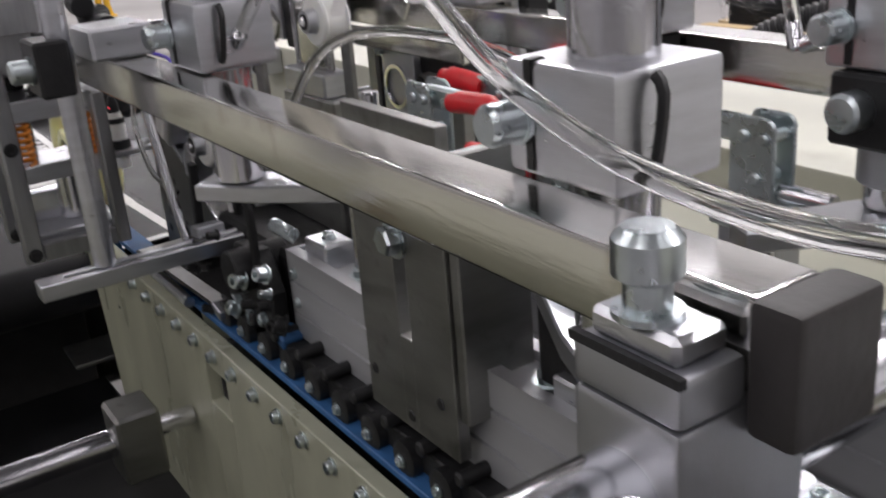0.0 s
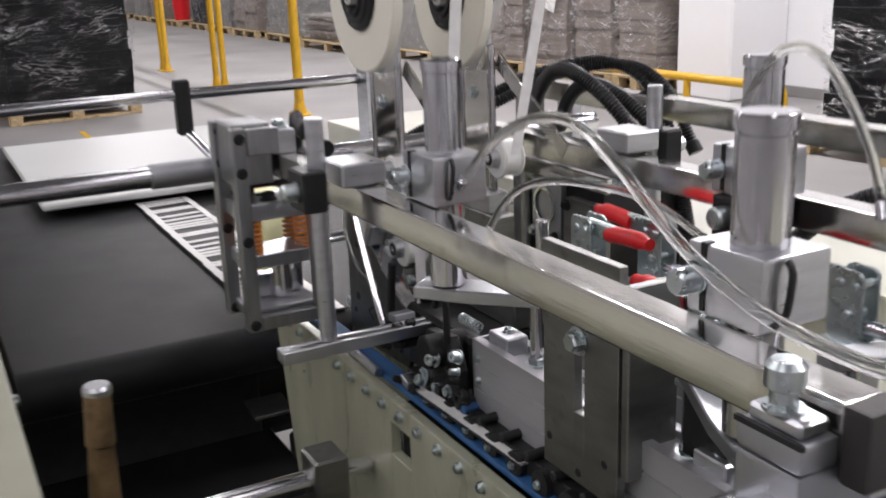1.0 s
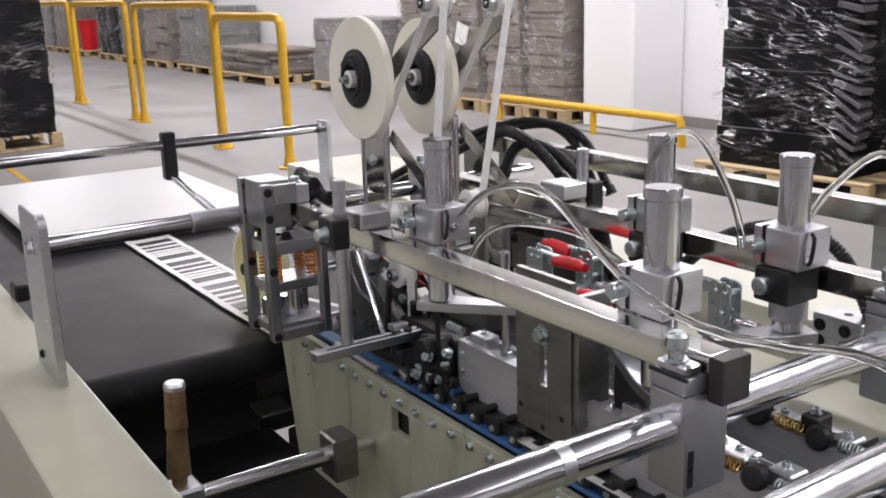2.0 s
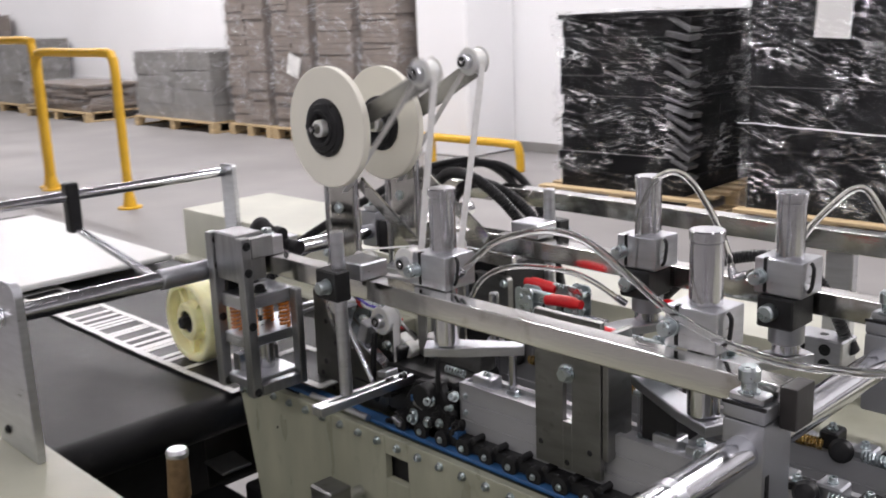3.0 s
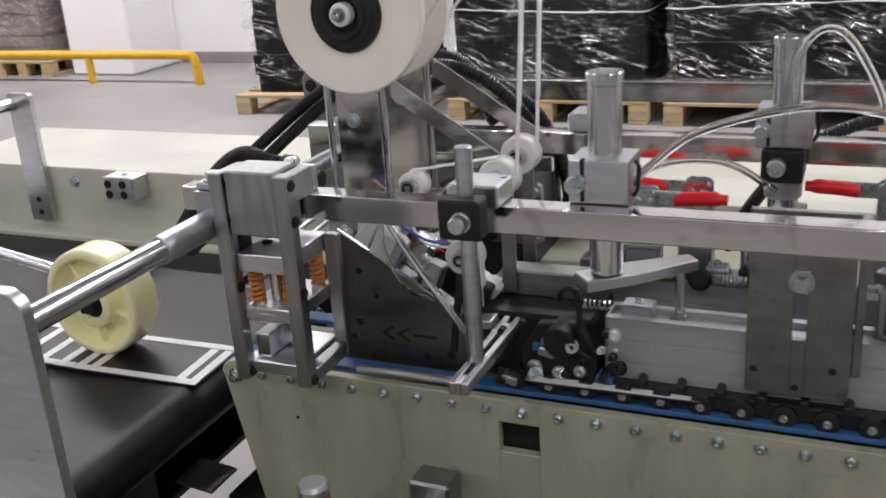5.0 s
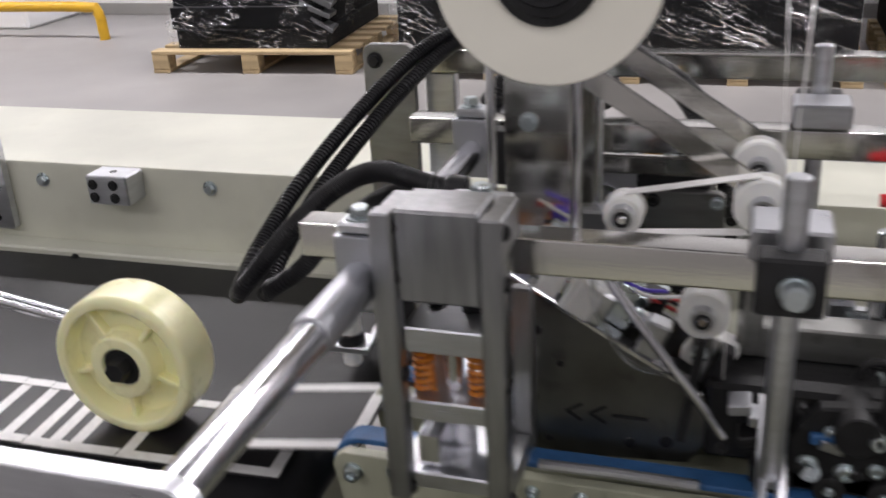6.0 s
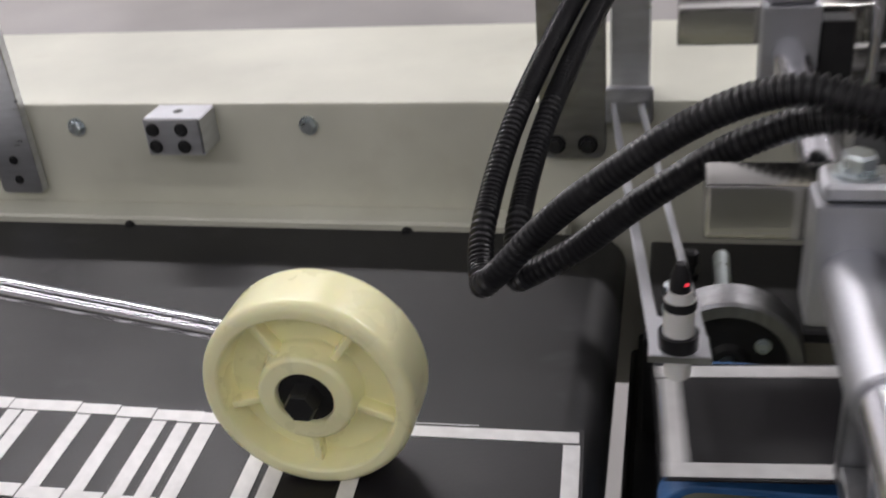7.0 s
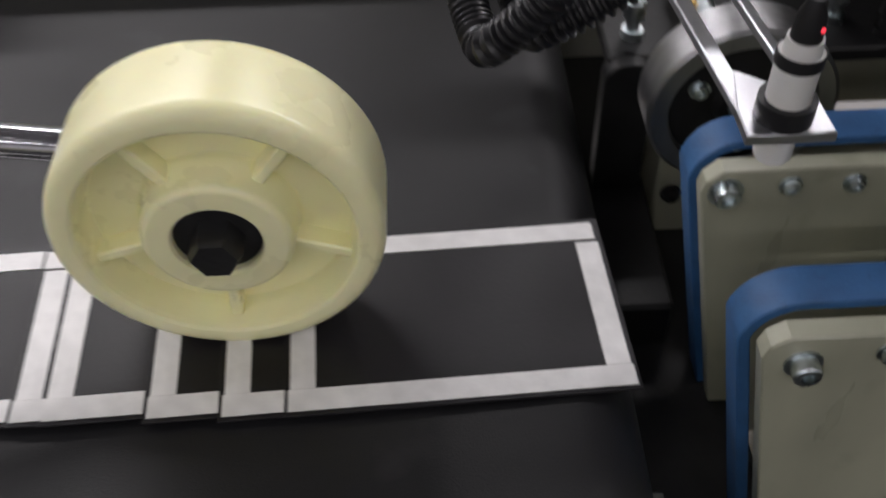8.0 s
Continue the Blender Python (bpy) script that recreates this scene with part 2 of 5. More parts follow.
def box(x0, x1, y0, y1, z0, z1, bevel=0.0015, bm=None, turn=None, seg=1):
    own = bmesh.new()
    m = Matrix.Translation(((x0 + x1) / 2, (y0 + y1) / 2, (z0 + z1) / 2)) @ Matrix.Diagonal((abs(x1 - x0), abs(y1 - y0), abs(z1 - z0), 1))
    bmesh.ops.create_cube(own, size=1, matrix=m)
    if bevel:
        bmesh.ops.bevel(own, geom=own.edges[:], offset=bevel, segments=seg, affect="EDGES", profile=0.6)
    if turn is not None:
        c = Vector(((x0 + x1) / 2, (y0 + y1) / 2, (z0 + z1) / 2))
        own.transform(Matrix.Translation(c) @ turn @ Matrix.Translation(-c))
    return merge(bm, own)


def merge(bm, own):
    if bm is None:
        return own
    data = bpy.data.meshes.new("join")
    own.to_mesh(data)
    own.free()
    bm.from_mesh(data)
    bpy.data.meshes.remove(data)
    return bm


def frame_of(way):
    way = Vector(way).normalized()
    side = way.cross(Vector((0, 0, 1)) if abs(way.z) < 0.95 else Vector((1, 0, 0))).normalized()
    return way, side, side.cross(way).normalized()


def lathe(p0, p1, profile, seg=24, bm=None):
    """A turned body along p0 to p1; profile: (distance along in metres, radius)."""
    p0 = Vector(p0)
    way, u, v = frame_of(Vector(p1) - p0)
    own = bmesh.new()
    rings = []
    for d, r in profile:
        if r <= 1e-6:
            rings.append([own.verts.new(p0 + way * d)])
        else:
            rings.append([own.verts.new(p0 + way * d + (u * math.cos(a) + v * math.sin(a)) * r)
                          for a in (2 * math.pi * k / seg for k in range(seg))])
    for a, b in zip(rings, rings[1:]):
        for k in range(seg):
            quad = [a[k % len(a)], a[(k + 1) % len(a)], b[(k + 1) % len(b)], b[k % len(b)]]
            quad = list(dict.fromkeys(quad))
            if len(quad) > 2:
                own.faces.new(quad)
    bmesh.ops.recalc_face_normals(own, faces=own.faces[:])
    return merge(bm, own)


def rod(p0, p1, r, bevel=0.0012, seg=24, bm=None):
    n = (Vector(p1) - Vector(p0)).length
    b = min(bevel, r * 0.4, n * 0.3)
    return lathe(p0, p1, [(0, 0), (0, r - b), (b, r), (n - b, r), (n, r - b), (n, 0)], seg, bm)


def smooth_line(points, step):
    pts = [Vector(p) for p in points]
    pts = [pts[0] * 2 - pts[1]] + pts + [pts[-1] * 2 - pts[-2]]
    out = []
    for a, b, c, d in zip(pts, pts[1:], pts[2:], pts[3:]):
        n = max(2, int((c - b).length / step))
        for k in range(n):
            t = k / n
            out.append(0.5 * ((2 * b) + (c - a) * t + (2 * a - 5 * b + 4 * c - d) * t * t + (3 * b - a - 3 * c + d) * t ** 3))
    out.append(pts[-2])
    return out


def sweep(line, radius, seg=10, bm=None, ribs=0.0):
    """A tube along a line of points; ribs: depth of its corrugation."""
    own = bmesh.new()
    rings, side = [], None
    for k, p in enumerate(line):
        way = (line[min(k + 1, len(line) - 1)] - line[max(k - 1, 0)]).normalized()
        side = frame_of(way)[1] if side is None else (side - way * side.dot(way)).normalized()
        up = side.cross(way)
        r = radius - (ribs if ribs and k % 4 >= 2 else 0)
        rings.append([own.verts.new(p + (side * math.cos(2 * math.pi * j / seg) + up * math.sin(2 * math.pi * j / seg)) * r) for j in range(seg)])
    for a, b in zip(rings, rings[1:]):
        for j in range(seg):
            own.faces.new([a[j], a[(j + 1) % seg], b[(j + 1) % seg], b[j]])
    own.faces.new(rings[0][::-1])
    own.faces.new(rings[-1])
    bmesh.ops.recalc_face_normals(own, faces=own.faces[:])
    return merge(bm, own)


def slab(outline, axis, lo, hi, bevel=0.001, bm=None):
    """A flat plate: an outline of 2D points, thick from lo to hi along axis 'y' (points x, z) or 'z' (points x, y) or 'x' (points y, z)."""
    own = bmesh.new()

    def at(p, h):
        return {"y": (p[0], h, p[1]), "z": (p[0], p[1], h), "x": (h, p[0], p[1])}[axis]
    a = [own.verts.new(at(p, lo)) for p in outline]
    b = [own.verts.new(at(p, hi)) for p in outline]
    n = len(outline)
    own.faces.new(a)
    own.faces.new(b[::-1])
    for k in range(n):
        own.faces.new([a[k], b[k], b[(k + 1) % n], a[(k + 1) % n]])
    bmesh.ops.recalc_face_normals(own, faces=own.faces[:])
    if bevel:
        rim = [e for e in own.edges if len({v.co["xyz".index(axis)] for v in e.verts}) == 1]
        bmesh.ops.bevel(own, geom=rim, offset=bevel, segments=1, affect="EDGES")
    return merge(bm, own)


def rounded(x0, x1, z0, z1, r, n=5, corners=(1, 1, 1, 1)):
    out = []
    for (cx, cz, start), on in zip(((x1 - r, z1 - r, 0), (x0 + r, z1 - r, 90), (x0 + r, z0 + r, 180), (x1 - r, z0 + r, 270)), corners):
        if on:
            out += [(cx + r * math.cos(radians(start + 90 * k / n)), cz + r * math.sin(radians(start + 90 * k / n))) for k in range(n + 1)]
        else:
            out.append((cx + (r if start in (0, 270) else -r), cz + (r if start in (0, 90) else -r)))
    return out


def socket_screw(p, way, r=0.005, h=0.005):
    """A cap screw: washer, knurled head and a recessed hexagon socket."""
    way = Vector(way).normalized()
    p = Vector(p)
    return lathe(p, p + way, [(0, 0), (0, r * 1.35), (0.0012, r * 1.35), (0.0012, r), (0.0012 + h * 0.85, r), (0.0012 + h, r * 0.88),
                              (0.0012 + h, r * 0.52), (0.0012 + h * 0.45, r * 0.5), (0.0012 + h * 0.45, 0)], 14)


def hex_bolt(p, way, r=0.009, h=0.007):
    way = Vector(way).normalized()
    p = Vector(p)
    bm = lathe(p, p + way, [(0, 0), (0, r * 1.35), (0.0018, r * 1.35), (0.0018, 0)], 20)
    return lathe(p + way * 0.0018, p + way, [(0, 0), (0, r), (h * 0.8, r), (h, r * 0.85), (h, 0)], 6, bm)

# ---- the hall ----
FAR = 6.05
floor = setting("floor", box(-36, 9, -9, FAR, FLOOR - 0.15, FLOOR, 0), CONCRETE, "worn grey concrete factory floor")
setting("wall_north", box(-36, 9, FAR, FAR + 0.2, FLOOR, 4.8, 0), WALL, "white painted factory wall")
setting("wall_south", box(-36, 9, -9.2, -9, FLOOR, 4.8, 0), WALL, "white painted factory wall")
setting("wall_west", box(-36.2, -36, -9, FAR, FLOOR, 4.8, 0), WALL, "white painted factory wall")
setting("wall_east", box(9, 9.2, -9, FAR, FLOOR, 4.8, 0), WALL, "white painted factory wall")
setting("ceiling", box(-36, 9, -9, FAR, 4.6, 4.8, 0), CEIL, "grey sheet ceiling of the hall")
setting("column", box(-5.22, -4.58, 5.41, FAR - 0.003, FLOOR, 4.6, 0.02), WALL, "white painted square column against the wall")
setting("baseboard", box(-4.57, 9, FAR - 0.02, FAR - 0.003, FLOOR, FLOOR + 0.09, 0.004), CONCRETE, "grey skirting along the white wall")

setting("floor_line", box(-6.75, -5.4, 0.66, 0.70, FLOOR, FLOOR + 0.003, 0), YELLOW, "worn yellow line painted on the floor")


def pallet(x, y, w, d, turn, label="pale pine pallet under a stack of cartons"):
    z = FLOOR
    p = thing("pallet", (x, y, z), label, "pallet", "pallets along the wall")
    n = 7
    board = part("board", box(x - w / 2, x + w / 2, y - d / 2, y - d / 2 + 0.09, z + 0.108, z + 0.128, 0.003), WOOD, p)
    for k in range(1, n):
        again(board, (0, (d - 0.09) * k / (n - 1), 0), p)
    block = part("block", box(x - w / 2, x - w / 2 + 0.1, y - d / 2, y - d / 2 + 0.1, z + 0.022, z + 0.107, 0.004), WOOD, p)
    for i in range(3):
        for j in range(3):
            if i or j:
                again(block, ((w - 0.1) / 2 * i, (d - 0.1) / 2 * j, 0), p)
    runner = part("runner", box(x - w / 2, x - w / 2 + 0.1, y - d / 2, y + d / 2, z, z + 0.021, 0.003), WOOD, p)
    for i in (1, 2):
        again(runner, ((w - 0.1) / 2 * i, 0, 0), p)
    p.rotation_euler.z = radians(turn)
    return p


def film_shell(x, y, w, d, z0, z1, rough, seed):
    """A wrap of film round a stack: a gridded sleeve with creases, closed at the top."""
    bm = bmesh.new()
    around, rows = 96, 40
    rings = []
    for r in range(rows + 1):
        h = z0 + (z1 - z0) * r / rows
        ring = []
        for k in range(around):
            a = 4 * k / around
            s, f = int(a), a - int(a)
            px, py = ((-1 + 2 * f, -1), (1, -1 + 2 * f), (1 - 2 * f, 1), (-1, 1 - 2 * f))[s]
            v = Vector((px * w / 2, py * d / 2, h))
            q = noise.noise(Vector((v.x * 5 + seed, v.y * 5, v.z * 9 - v.x * 4)))
            q2 = noise.noise(Vector((v.x * 17 + seed, v.y * 17, v.z * 26 + v.x * 8)))
            out = Vector((px, py, 0)).normalized()
            v = v + out * (rough * max(-0.25, q + 0.5 * q2))
            ring.append(bm.verts.new((x + v.x, y + v.y, v.z)))
        rings.append(ring)
    for a, b in zip(rings, rings[1:]):
        for k in range(around):
            bm.faces.new([a[k], a[(k + 1) % around], b[(k + 1) % around], b[k]])
    last = rings[-1]
    mid = bm.verts.new((x, y, z1 + 0.01))
    for k in range(around):
        bm.faces.new([last[k], last[(k + 1) % around], mid])
    return bm


def stack(name, x, y, w, d, h, turn, layer, jitter, material, film, rough, label, columns=1, seed=1, fan=False, ropes=0, h_rope=(0.25, 0.80)):
    z = FLOOR + 0.129
    s = thing(name, (x, y, z), label, "stack", "goods stacked on pallets")
    rnd = random.Random(seed)
    for c in range(columns):
        cw = w / columns
        cx = x - w / 2 + cw * (c + 0.5)
        at = z
        while at < z + h - 1e-6:
            t = min(layer * rnd.uniform(0.85, 1.15), z + h - at)
            jx, jy = rnd.uniform(-jitter, jitter), rnd.uniform(-jitter, jitter)
            bm = box(cx - cw / 2 + 0.006 + jx, cx + cw / 2 - 0.006 + jx, y - d / 2 + jy, y + d / 2 + jy, at, at + t - 0.0012, 0.002, None,
                     Matrix.Rotation(rnd.uniform(-1, 1) * jitter * 0.7, 4, "Z"))
            part("layer", bm, material, s, smooth=False)
            at += t
    if fan:
        for k in range(15):
            zz = z + 0.12 + (h - 0.16) * k / 15
            cx, cy = x + w / 2 - 0.01, y - d / 2 - 0.005
            lean = Matrix.Translation((cx, cy, zz)) @ Matrix.Rotation(rnd.uniform(0.15, 0.5), 4, "Y") @ Matrix.Rotation(rnd.uniform(-0.12, 0.05), 4, "X") @ Matrix.Translation((-cx, -cy, -zz))
            reach = rnd.uniform(0.03, 0.08)
            corner = slab([(cx - 0.16, cy + 0.01), (cx + reach, cy - 0.055), (cx + reach * 0.6, cy + 0.12)], "z", zz, zz + rnd.uniform(0.012, 0.035), 0.002)
            corner.transform(lean)
            part("sheet_corner", corner, FANNED, s, "grey fanned sheet corner")
    part("film_wrap", film_shell(x, y, w + 0.05, d + 0.05, z + 0.01, z + h + 0.02, rough, seed * 3.1), film, s, "crumpled clear stretch film")
    if ropes:
        fx, fy = w / 2 + 0.034, d / 2 + 0.034
        for k in range(ropes):
            h = z + h_rope[k] * h
            sag = [rnd.uniform(-0.03, 0.03) for _ in range(4)]
            ring = [(x - fx, y - fy, h + sag[0]), (x, y - fy - 0.006, h + sag[1] * 0.6), (x + fx, y - fy, h + sag[1]), (x + fx, y + fy, h + sag[2]), (x - fx, y + fy, h + sag[3]), (x - fx, y - fy, h + sag[0])]
            line = [p.lerp(q, j / 12) for p, q in zip(map(Vector, ring), map(Vector, ring[1:])) for j in range(12)]
            for j, p in enumerate(line):
                p.z += rnd.uniform(-0.004, 0.004)
            part("film_rope", sweep(line, 0.0028, 6), FILM_ROPE, s, "twisted rope of stretch film")
    s.rotation_euler.z = radians(turn)
    return s


pallet(-2.19, 4.80, 1.22, 1.1, 3.5, "pale pine pallet under a film-wrapped black stack")
stack("wrapped_stack", -2.20, 4.82, 0.93, 0.98, 1.12, 3.5, 0.12, 0.018, SHEETS, FILM, 0.05, "untidy stack of black board wrapped in crumpled clear film", seed=3, fan=True)
for px, sd in ((-0.74, 5), (0.50, 8), (1.75, 11)):
    pallet(px, 4.78, 1.15, 1.1, 0.5, "pale pine pallet under a tall black stack")
    stack("tall_wrapped_stack", px, 4.80, 1.08, 1.0, 1.95, 0.5, 0.33, 0.006, SHEETS, FILM_THIN, 0.018, "tall tidy stack of black cartons wrapped in thin clear film", seed=sd, ropes=1)
note = thing("paper_note", (-0.79, 4.21, 1.36), "blank white paper sheet under the film of a tall stack", "paper")
part("sheet", box(-0.885, -0.695, 4.286, 4.290, 1.21, 1.52, 0, None, Matrix.Rotation(0.05, 4, "Y")), PAPER, note)
for k, (bx, bw) in enumerate(((-7.95, 0.80), (-7.12, 0.74), (-6.37, 0.64), (-5.70, 0.60))):
    pallet(bx, 5.66, bw + 0.03, 0.66, 0, "pale pine pallet under brown cartons")
    stack("carton_stack", bx, 5.68, bw - 0.07, 0.62, 1.85, 0, 0.055, 0.012, KRAFT, FILM_VEIL, 0.03, "tall stack of brown flat cartons wrapped in clear film", 2 if k < 2 else 1, seed=20 + k)
    if k == 1:
        tag = thing("paper_note", (bx - 0.1, 5.33, 0.9), "white paper sheet taped to brown cartons", "paper")
        part("sheet", box(bx - 0.05, bx + 0.16, 5.352, 5.356, 0.80, 1.02, 0, None, Matrix.Rotation(0.3, 4, "Y")), PAPER, tag)
pallet(-9.45, 5.6, 1.9, 0.8, 0, "pale pine pallet under a low grey stack")
stack("low_carton_stack", -9.45, 5.62, 1.8, 0.72, 0.80, 0, 0.2, 0.015, GREYCARD, FILM_VEIL, 0.04, "low stack of grey cartons under loose clear film", 2, seed=31)
pallet(-12.3, 5.45, 2.0, 0.95, 0, "pale pine pallet under flat board scraps")
stack("low_carton_stack", -12.3, 5.47, 1.85, 0.85, 0.36, 0, 0.045, 0.06, KRAFT, FILM_VEIL, 0.07, "slumped pile of brown board with loose film", 1, seed=33)
for k, (bx, bw, bh, mat) in enumerate(((-14.6, 1.5, 0.95, GREYCARD), (-16.6, 1.3, 1.35, KRAFT), (-18.2, 1.2, 1.2, GREYCARD), (-19.8, 1.2, 1.6, SHEETS), (-23.6, 1.3, 1.7, KRAFT), (-25.4, 1.5, 1.1, GREYCARD), (-28.0, 1.5, 1.3, GREYCARD))):
    pallet(bx, 5.55, bw + 0.1, 0.9, 0, "pale pine pallet far down the hall")
    stack("carton_stack", bx, 5.57, bw, 0.8, bh, 0, 0.15, 0.02, mat, FILM_VEIL, 0.04, "film-wrapped stack of cartons far down the hall", 2, seed=35 + k)
pallet(-21.9, 5.5, 1.2, 0.9, 0, "pale pine pallet under a red bin")
pallet(-8.05, 0.72, 1.15, 1.1, 6, "pale pine pallet under a film-wrapped black stack")
stack("wrapped_stack", -8.05, 0.72, 1.05, 1.05, 1.65, 6, 0.14, 0.012, SHEETS, FILM, 0.045, "tall untidy stack of black board wrapped in crumpled clear film", seed=41)
bin_ = thing("red_bin", (-22.0, 5.35, FLOOR + 0.128), "red plastic bin standing on a pallet by the wall", "bin")
part("body", lathe((-22.0, 5.35, FLOOR + 0.128), (-22.0, 5.35, 2), [(0, 0), (0, 0.17), (0.62, 0.21), (0.64, 0.23), (0.66, 0.23), (0.66, 0.20), (0.03, 0.16), (0.03, 0)], 24), RED, bin_)


def barrier(x0, x1, y, top):
    r = 0.033
    b = thing("safety_barrier", ((x0 + x1) / 2, y, FLOOR), "yellow painted tubular steel hoop barrier bolted to the floor", "barrier", "yellow barriers across the hall")
    line = smooth_line([(x0, y, FLOOR + 0.01), (x0, y, 0.7), (x0, y, top - 0.10), (x0 + 0.03, y, top - 0.03), (x0 + 0.10, y, top),
                        ((x0 + x1) / 2, y, top), (x1 - 0.10, y, top), (x1 - 0.03, y, top - 0.03), (x1, y, top - 0.10), (x1, y, 0.7), (x1, y, FLOOR + 0.01)], 0.06)
    part("hoop", sweep(line, r, 14), YELLOW, b)
    for x in (x0, x1):
        part("foot", lathe((x, y, FLOOR), (x, y, 1), [(0, 0), (0, 0.085), (0.012, 0.085), (0.014, 0.05), (0.10, 0.036), (0.10, 0)], 18), YELLOW, b)
    return b


barrier(-6.37, -5.06, 2.38, 1.22)
barrier(-8.70, -6.52, 2.42, 1.31)
barrier(-11.2, -9.0, 2.42, 1.33)
barrier(-13.7, -11.4, 2.42, 1.34)
guard = thing("low_guard_rail", (-4.4, 5.0, FLOOR), "low yellow tubular guard rail round the white column", "guard rail")
part("rail", sweep(smooth_line([(-6.2, 5.12, 0.34), (-5.4, 5.12, 0.34), (-4.6, 5.12, 0.34), (-3.85, 5.12, 0.34), (-3.74, 5.12, 0.31), (-3.72, 5.12, FLOOR)], 0.06), 0.035, 14), YELLOW, guard)
part("post", rod((-4.75, 5.12, FLOOR), (-4.75, 5.12, 0.33), 0.03), YELLOW, guard)
part("post", rod((-6.1, 5.12, FLOOR), (-6.1, 5.12, 0.33), 0.03), YELLOW, guard)

# ---- delivery conveyor ----
conv = thing("delivery_conveyor", (-0.3, 0, FLOOR), "flat black rubber belt conveyor in a cream steel frame", "conveyor")
prof = [(-1.75, 0.8165)] + [(0.165 + 0.035 * math.sin(radians(a)), 0.7815 + 0.035 * math.cos(radians(a))) for a in range(0, 181, 12)] + [(-1.75, 0.71)]
part("belt", slab(prof, "y", -0.405, 0.372, 0), BELT, conv)
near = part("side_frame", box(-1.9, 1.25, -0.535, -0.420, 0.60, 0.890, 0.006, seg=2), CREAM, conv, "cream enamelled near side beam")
part("cover", box(-1.55, -0.69, -0.26, 0.33, 0.835, 0.850, 0.004), WHITE_PANEL, conv, "white laminate cover plate")
for xx in (-1.5, 0.0):
    for yy in (-0.45, 0.44):
        part("leg", box(xx - 0.04, xx + 0.04, yy - 0.02, yy + 0.02, FLOOR + 0.01, 0.62, 0.004), CREAM, conv)
part("lower_belt", box(0.14, 1.25, -0.419, -0.065, 0.625, 0.640, 0.003), BELT, conv, "lower black belt")
# Two black sheets added to hide the lit floor and keep this space dark.
part("end_plate", box(0.085, 0.095, -0.419, -0.065, 0.60, 0.742, 0.002), BLACK, conv, "black sheet added to darken the space below the belt end")
part("underside_dark", box(-1.7, 0.085, -0.40, 0.37, 0.60, 0.612, 0.002), BLACK, conv, "black sheet added to darken the space under the belt")
part("tray", box(0.170, 0.226, -0.112, -0.055, 0.70, 0.705, 0.001, None, Matrix.Rotation(0.1, 4, "Y")), STEEL_DARK, conv, "small bare metal tray")
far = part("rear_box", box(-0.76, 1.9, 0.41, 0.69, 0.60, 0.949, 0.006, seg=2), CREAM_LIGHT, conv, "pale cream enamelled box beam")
part("flange", box(-0.76, 0.14, 0.372, 0.412, 0.790, 0.826, 0.003), CREAM_LIGHT, conv)
for bx, bz, by in ((-0.42, 0.931, 0.41), (-0.14, 0.933, 0.41), (0.45, 0.93, 0.41), (0.75, 0.93, 0.41), (1.05, 0.93, 0.41)):
    part("bolt", hex_bolt((bx, by, bz - 0.01), (0, -1, 0), 0.008, 0.006), ZINC, conv)
for bx in (-0.36, -0.032):
    part("bolt", socket_screw((bx, 0.372, 0.815), (0, -1, 0), 0.005, 0.005), BLACK, conv)
for bz in (0.93, 0.90):
    part("bolt", hex_bolt((-0.76, 0.47, bz), (-1, 0, 0), 0.008, 0.006), BLACK, conv)
for k, (bx, bz) in enumerate(((0.12, 0.86), (0.36, 0.858))):
    part("bolt", hex_bolt((bx, -0.42, bz), (0, 1, 0), 0.007, 0.006), ZINC, conv)
part("hinge_block", box(-0.15, -0.10, -0.42, -0.395, 0.885, 0.915, 0.004), BLACK, conv)
cube = thing("clamp_block", (-0.278, 0.40, 0.92), "bare aluminium clamp block with four black cap screws", "clamp block", "aluminium clamp blocks")
part("block", box(-0.311, -0.245, 0.366, 0.409, 0.905, 0.948, 0.002), ALU, cube)
for sx in (-0.300, -0.267):
    for sz in (0.916, 0.935):
        part("screw", socket_screw((sx, 0.366, sz), (0, -1, 0), 0.0056, 0.002), BLACK, cube)
part("hole", rod((-0.278, 0.388, 0.940), (-0.278, 0.388, 0.9486), 0.006), BLACK, cube)
copy_thing(cube, pose(0.555, 0.40, 0.925))
copy_thing(cube, pose(1.05, 0.30, 0.99))
bk = thing("rail_bracket", (-0.505, 0.40, 0.86), "flat aluminium bracket holding the end of a chrome rail", "bracket")
part("plate", slab(rounded(-0.532, -0.478, 0.842, 1.09, 0.006), "y", 0.396, 0.408), ALU, bk)
for bz in (0.86, 0.885):
    part("screw", socket_screw((-0.505, 0.396, bz), (0, -1, 0), 0.004, 0.002), BLACK, bk)
rail = thing("cross_rail", (-0.52, 0, 1.075), "chrome tube rail spanning the conveyor", "rail")
part("tube", rod((-0.52, -0.47, 1.07), (-0.52, 0.40, 1.07), 0.0115), CHROME, rail)
part("end_cap", rod((-0.52, 0.395, 1.07), (-0.52, 0.412, 1.07), 0.014), ALU, rail)
bk2 = thing("rail_bracket", (-0.52, -0.45, 0.89), "flat aluminium bracket holding the end of a chrome rail", "bracket")
part("plate", slab(rounded(-0.55, -0.49, 0.891, 1.095, 0.006), "y", -0.482, -0.470), ALU, bk2)

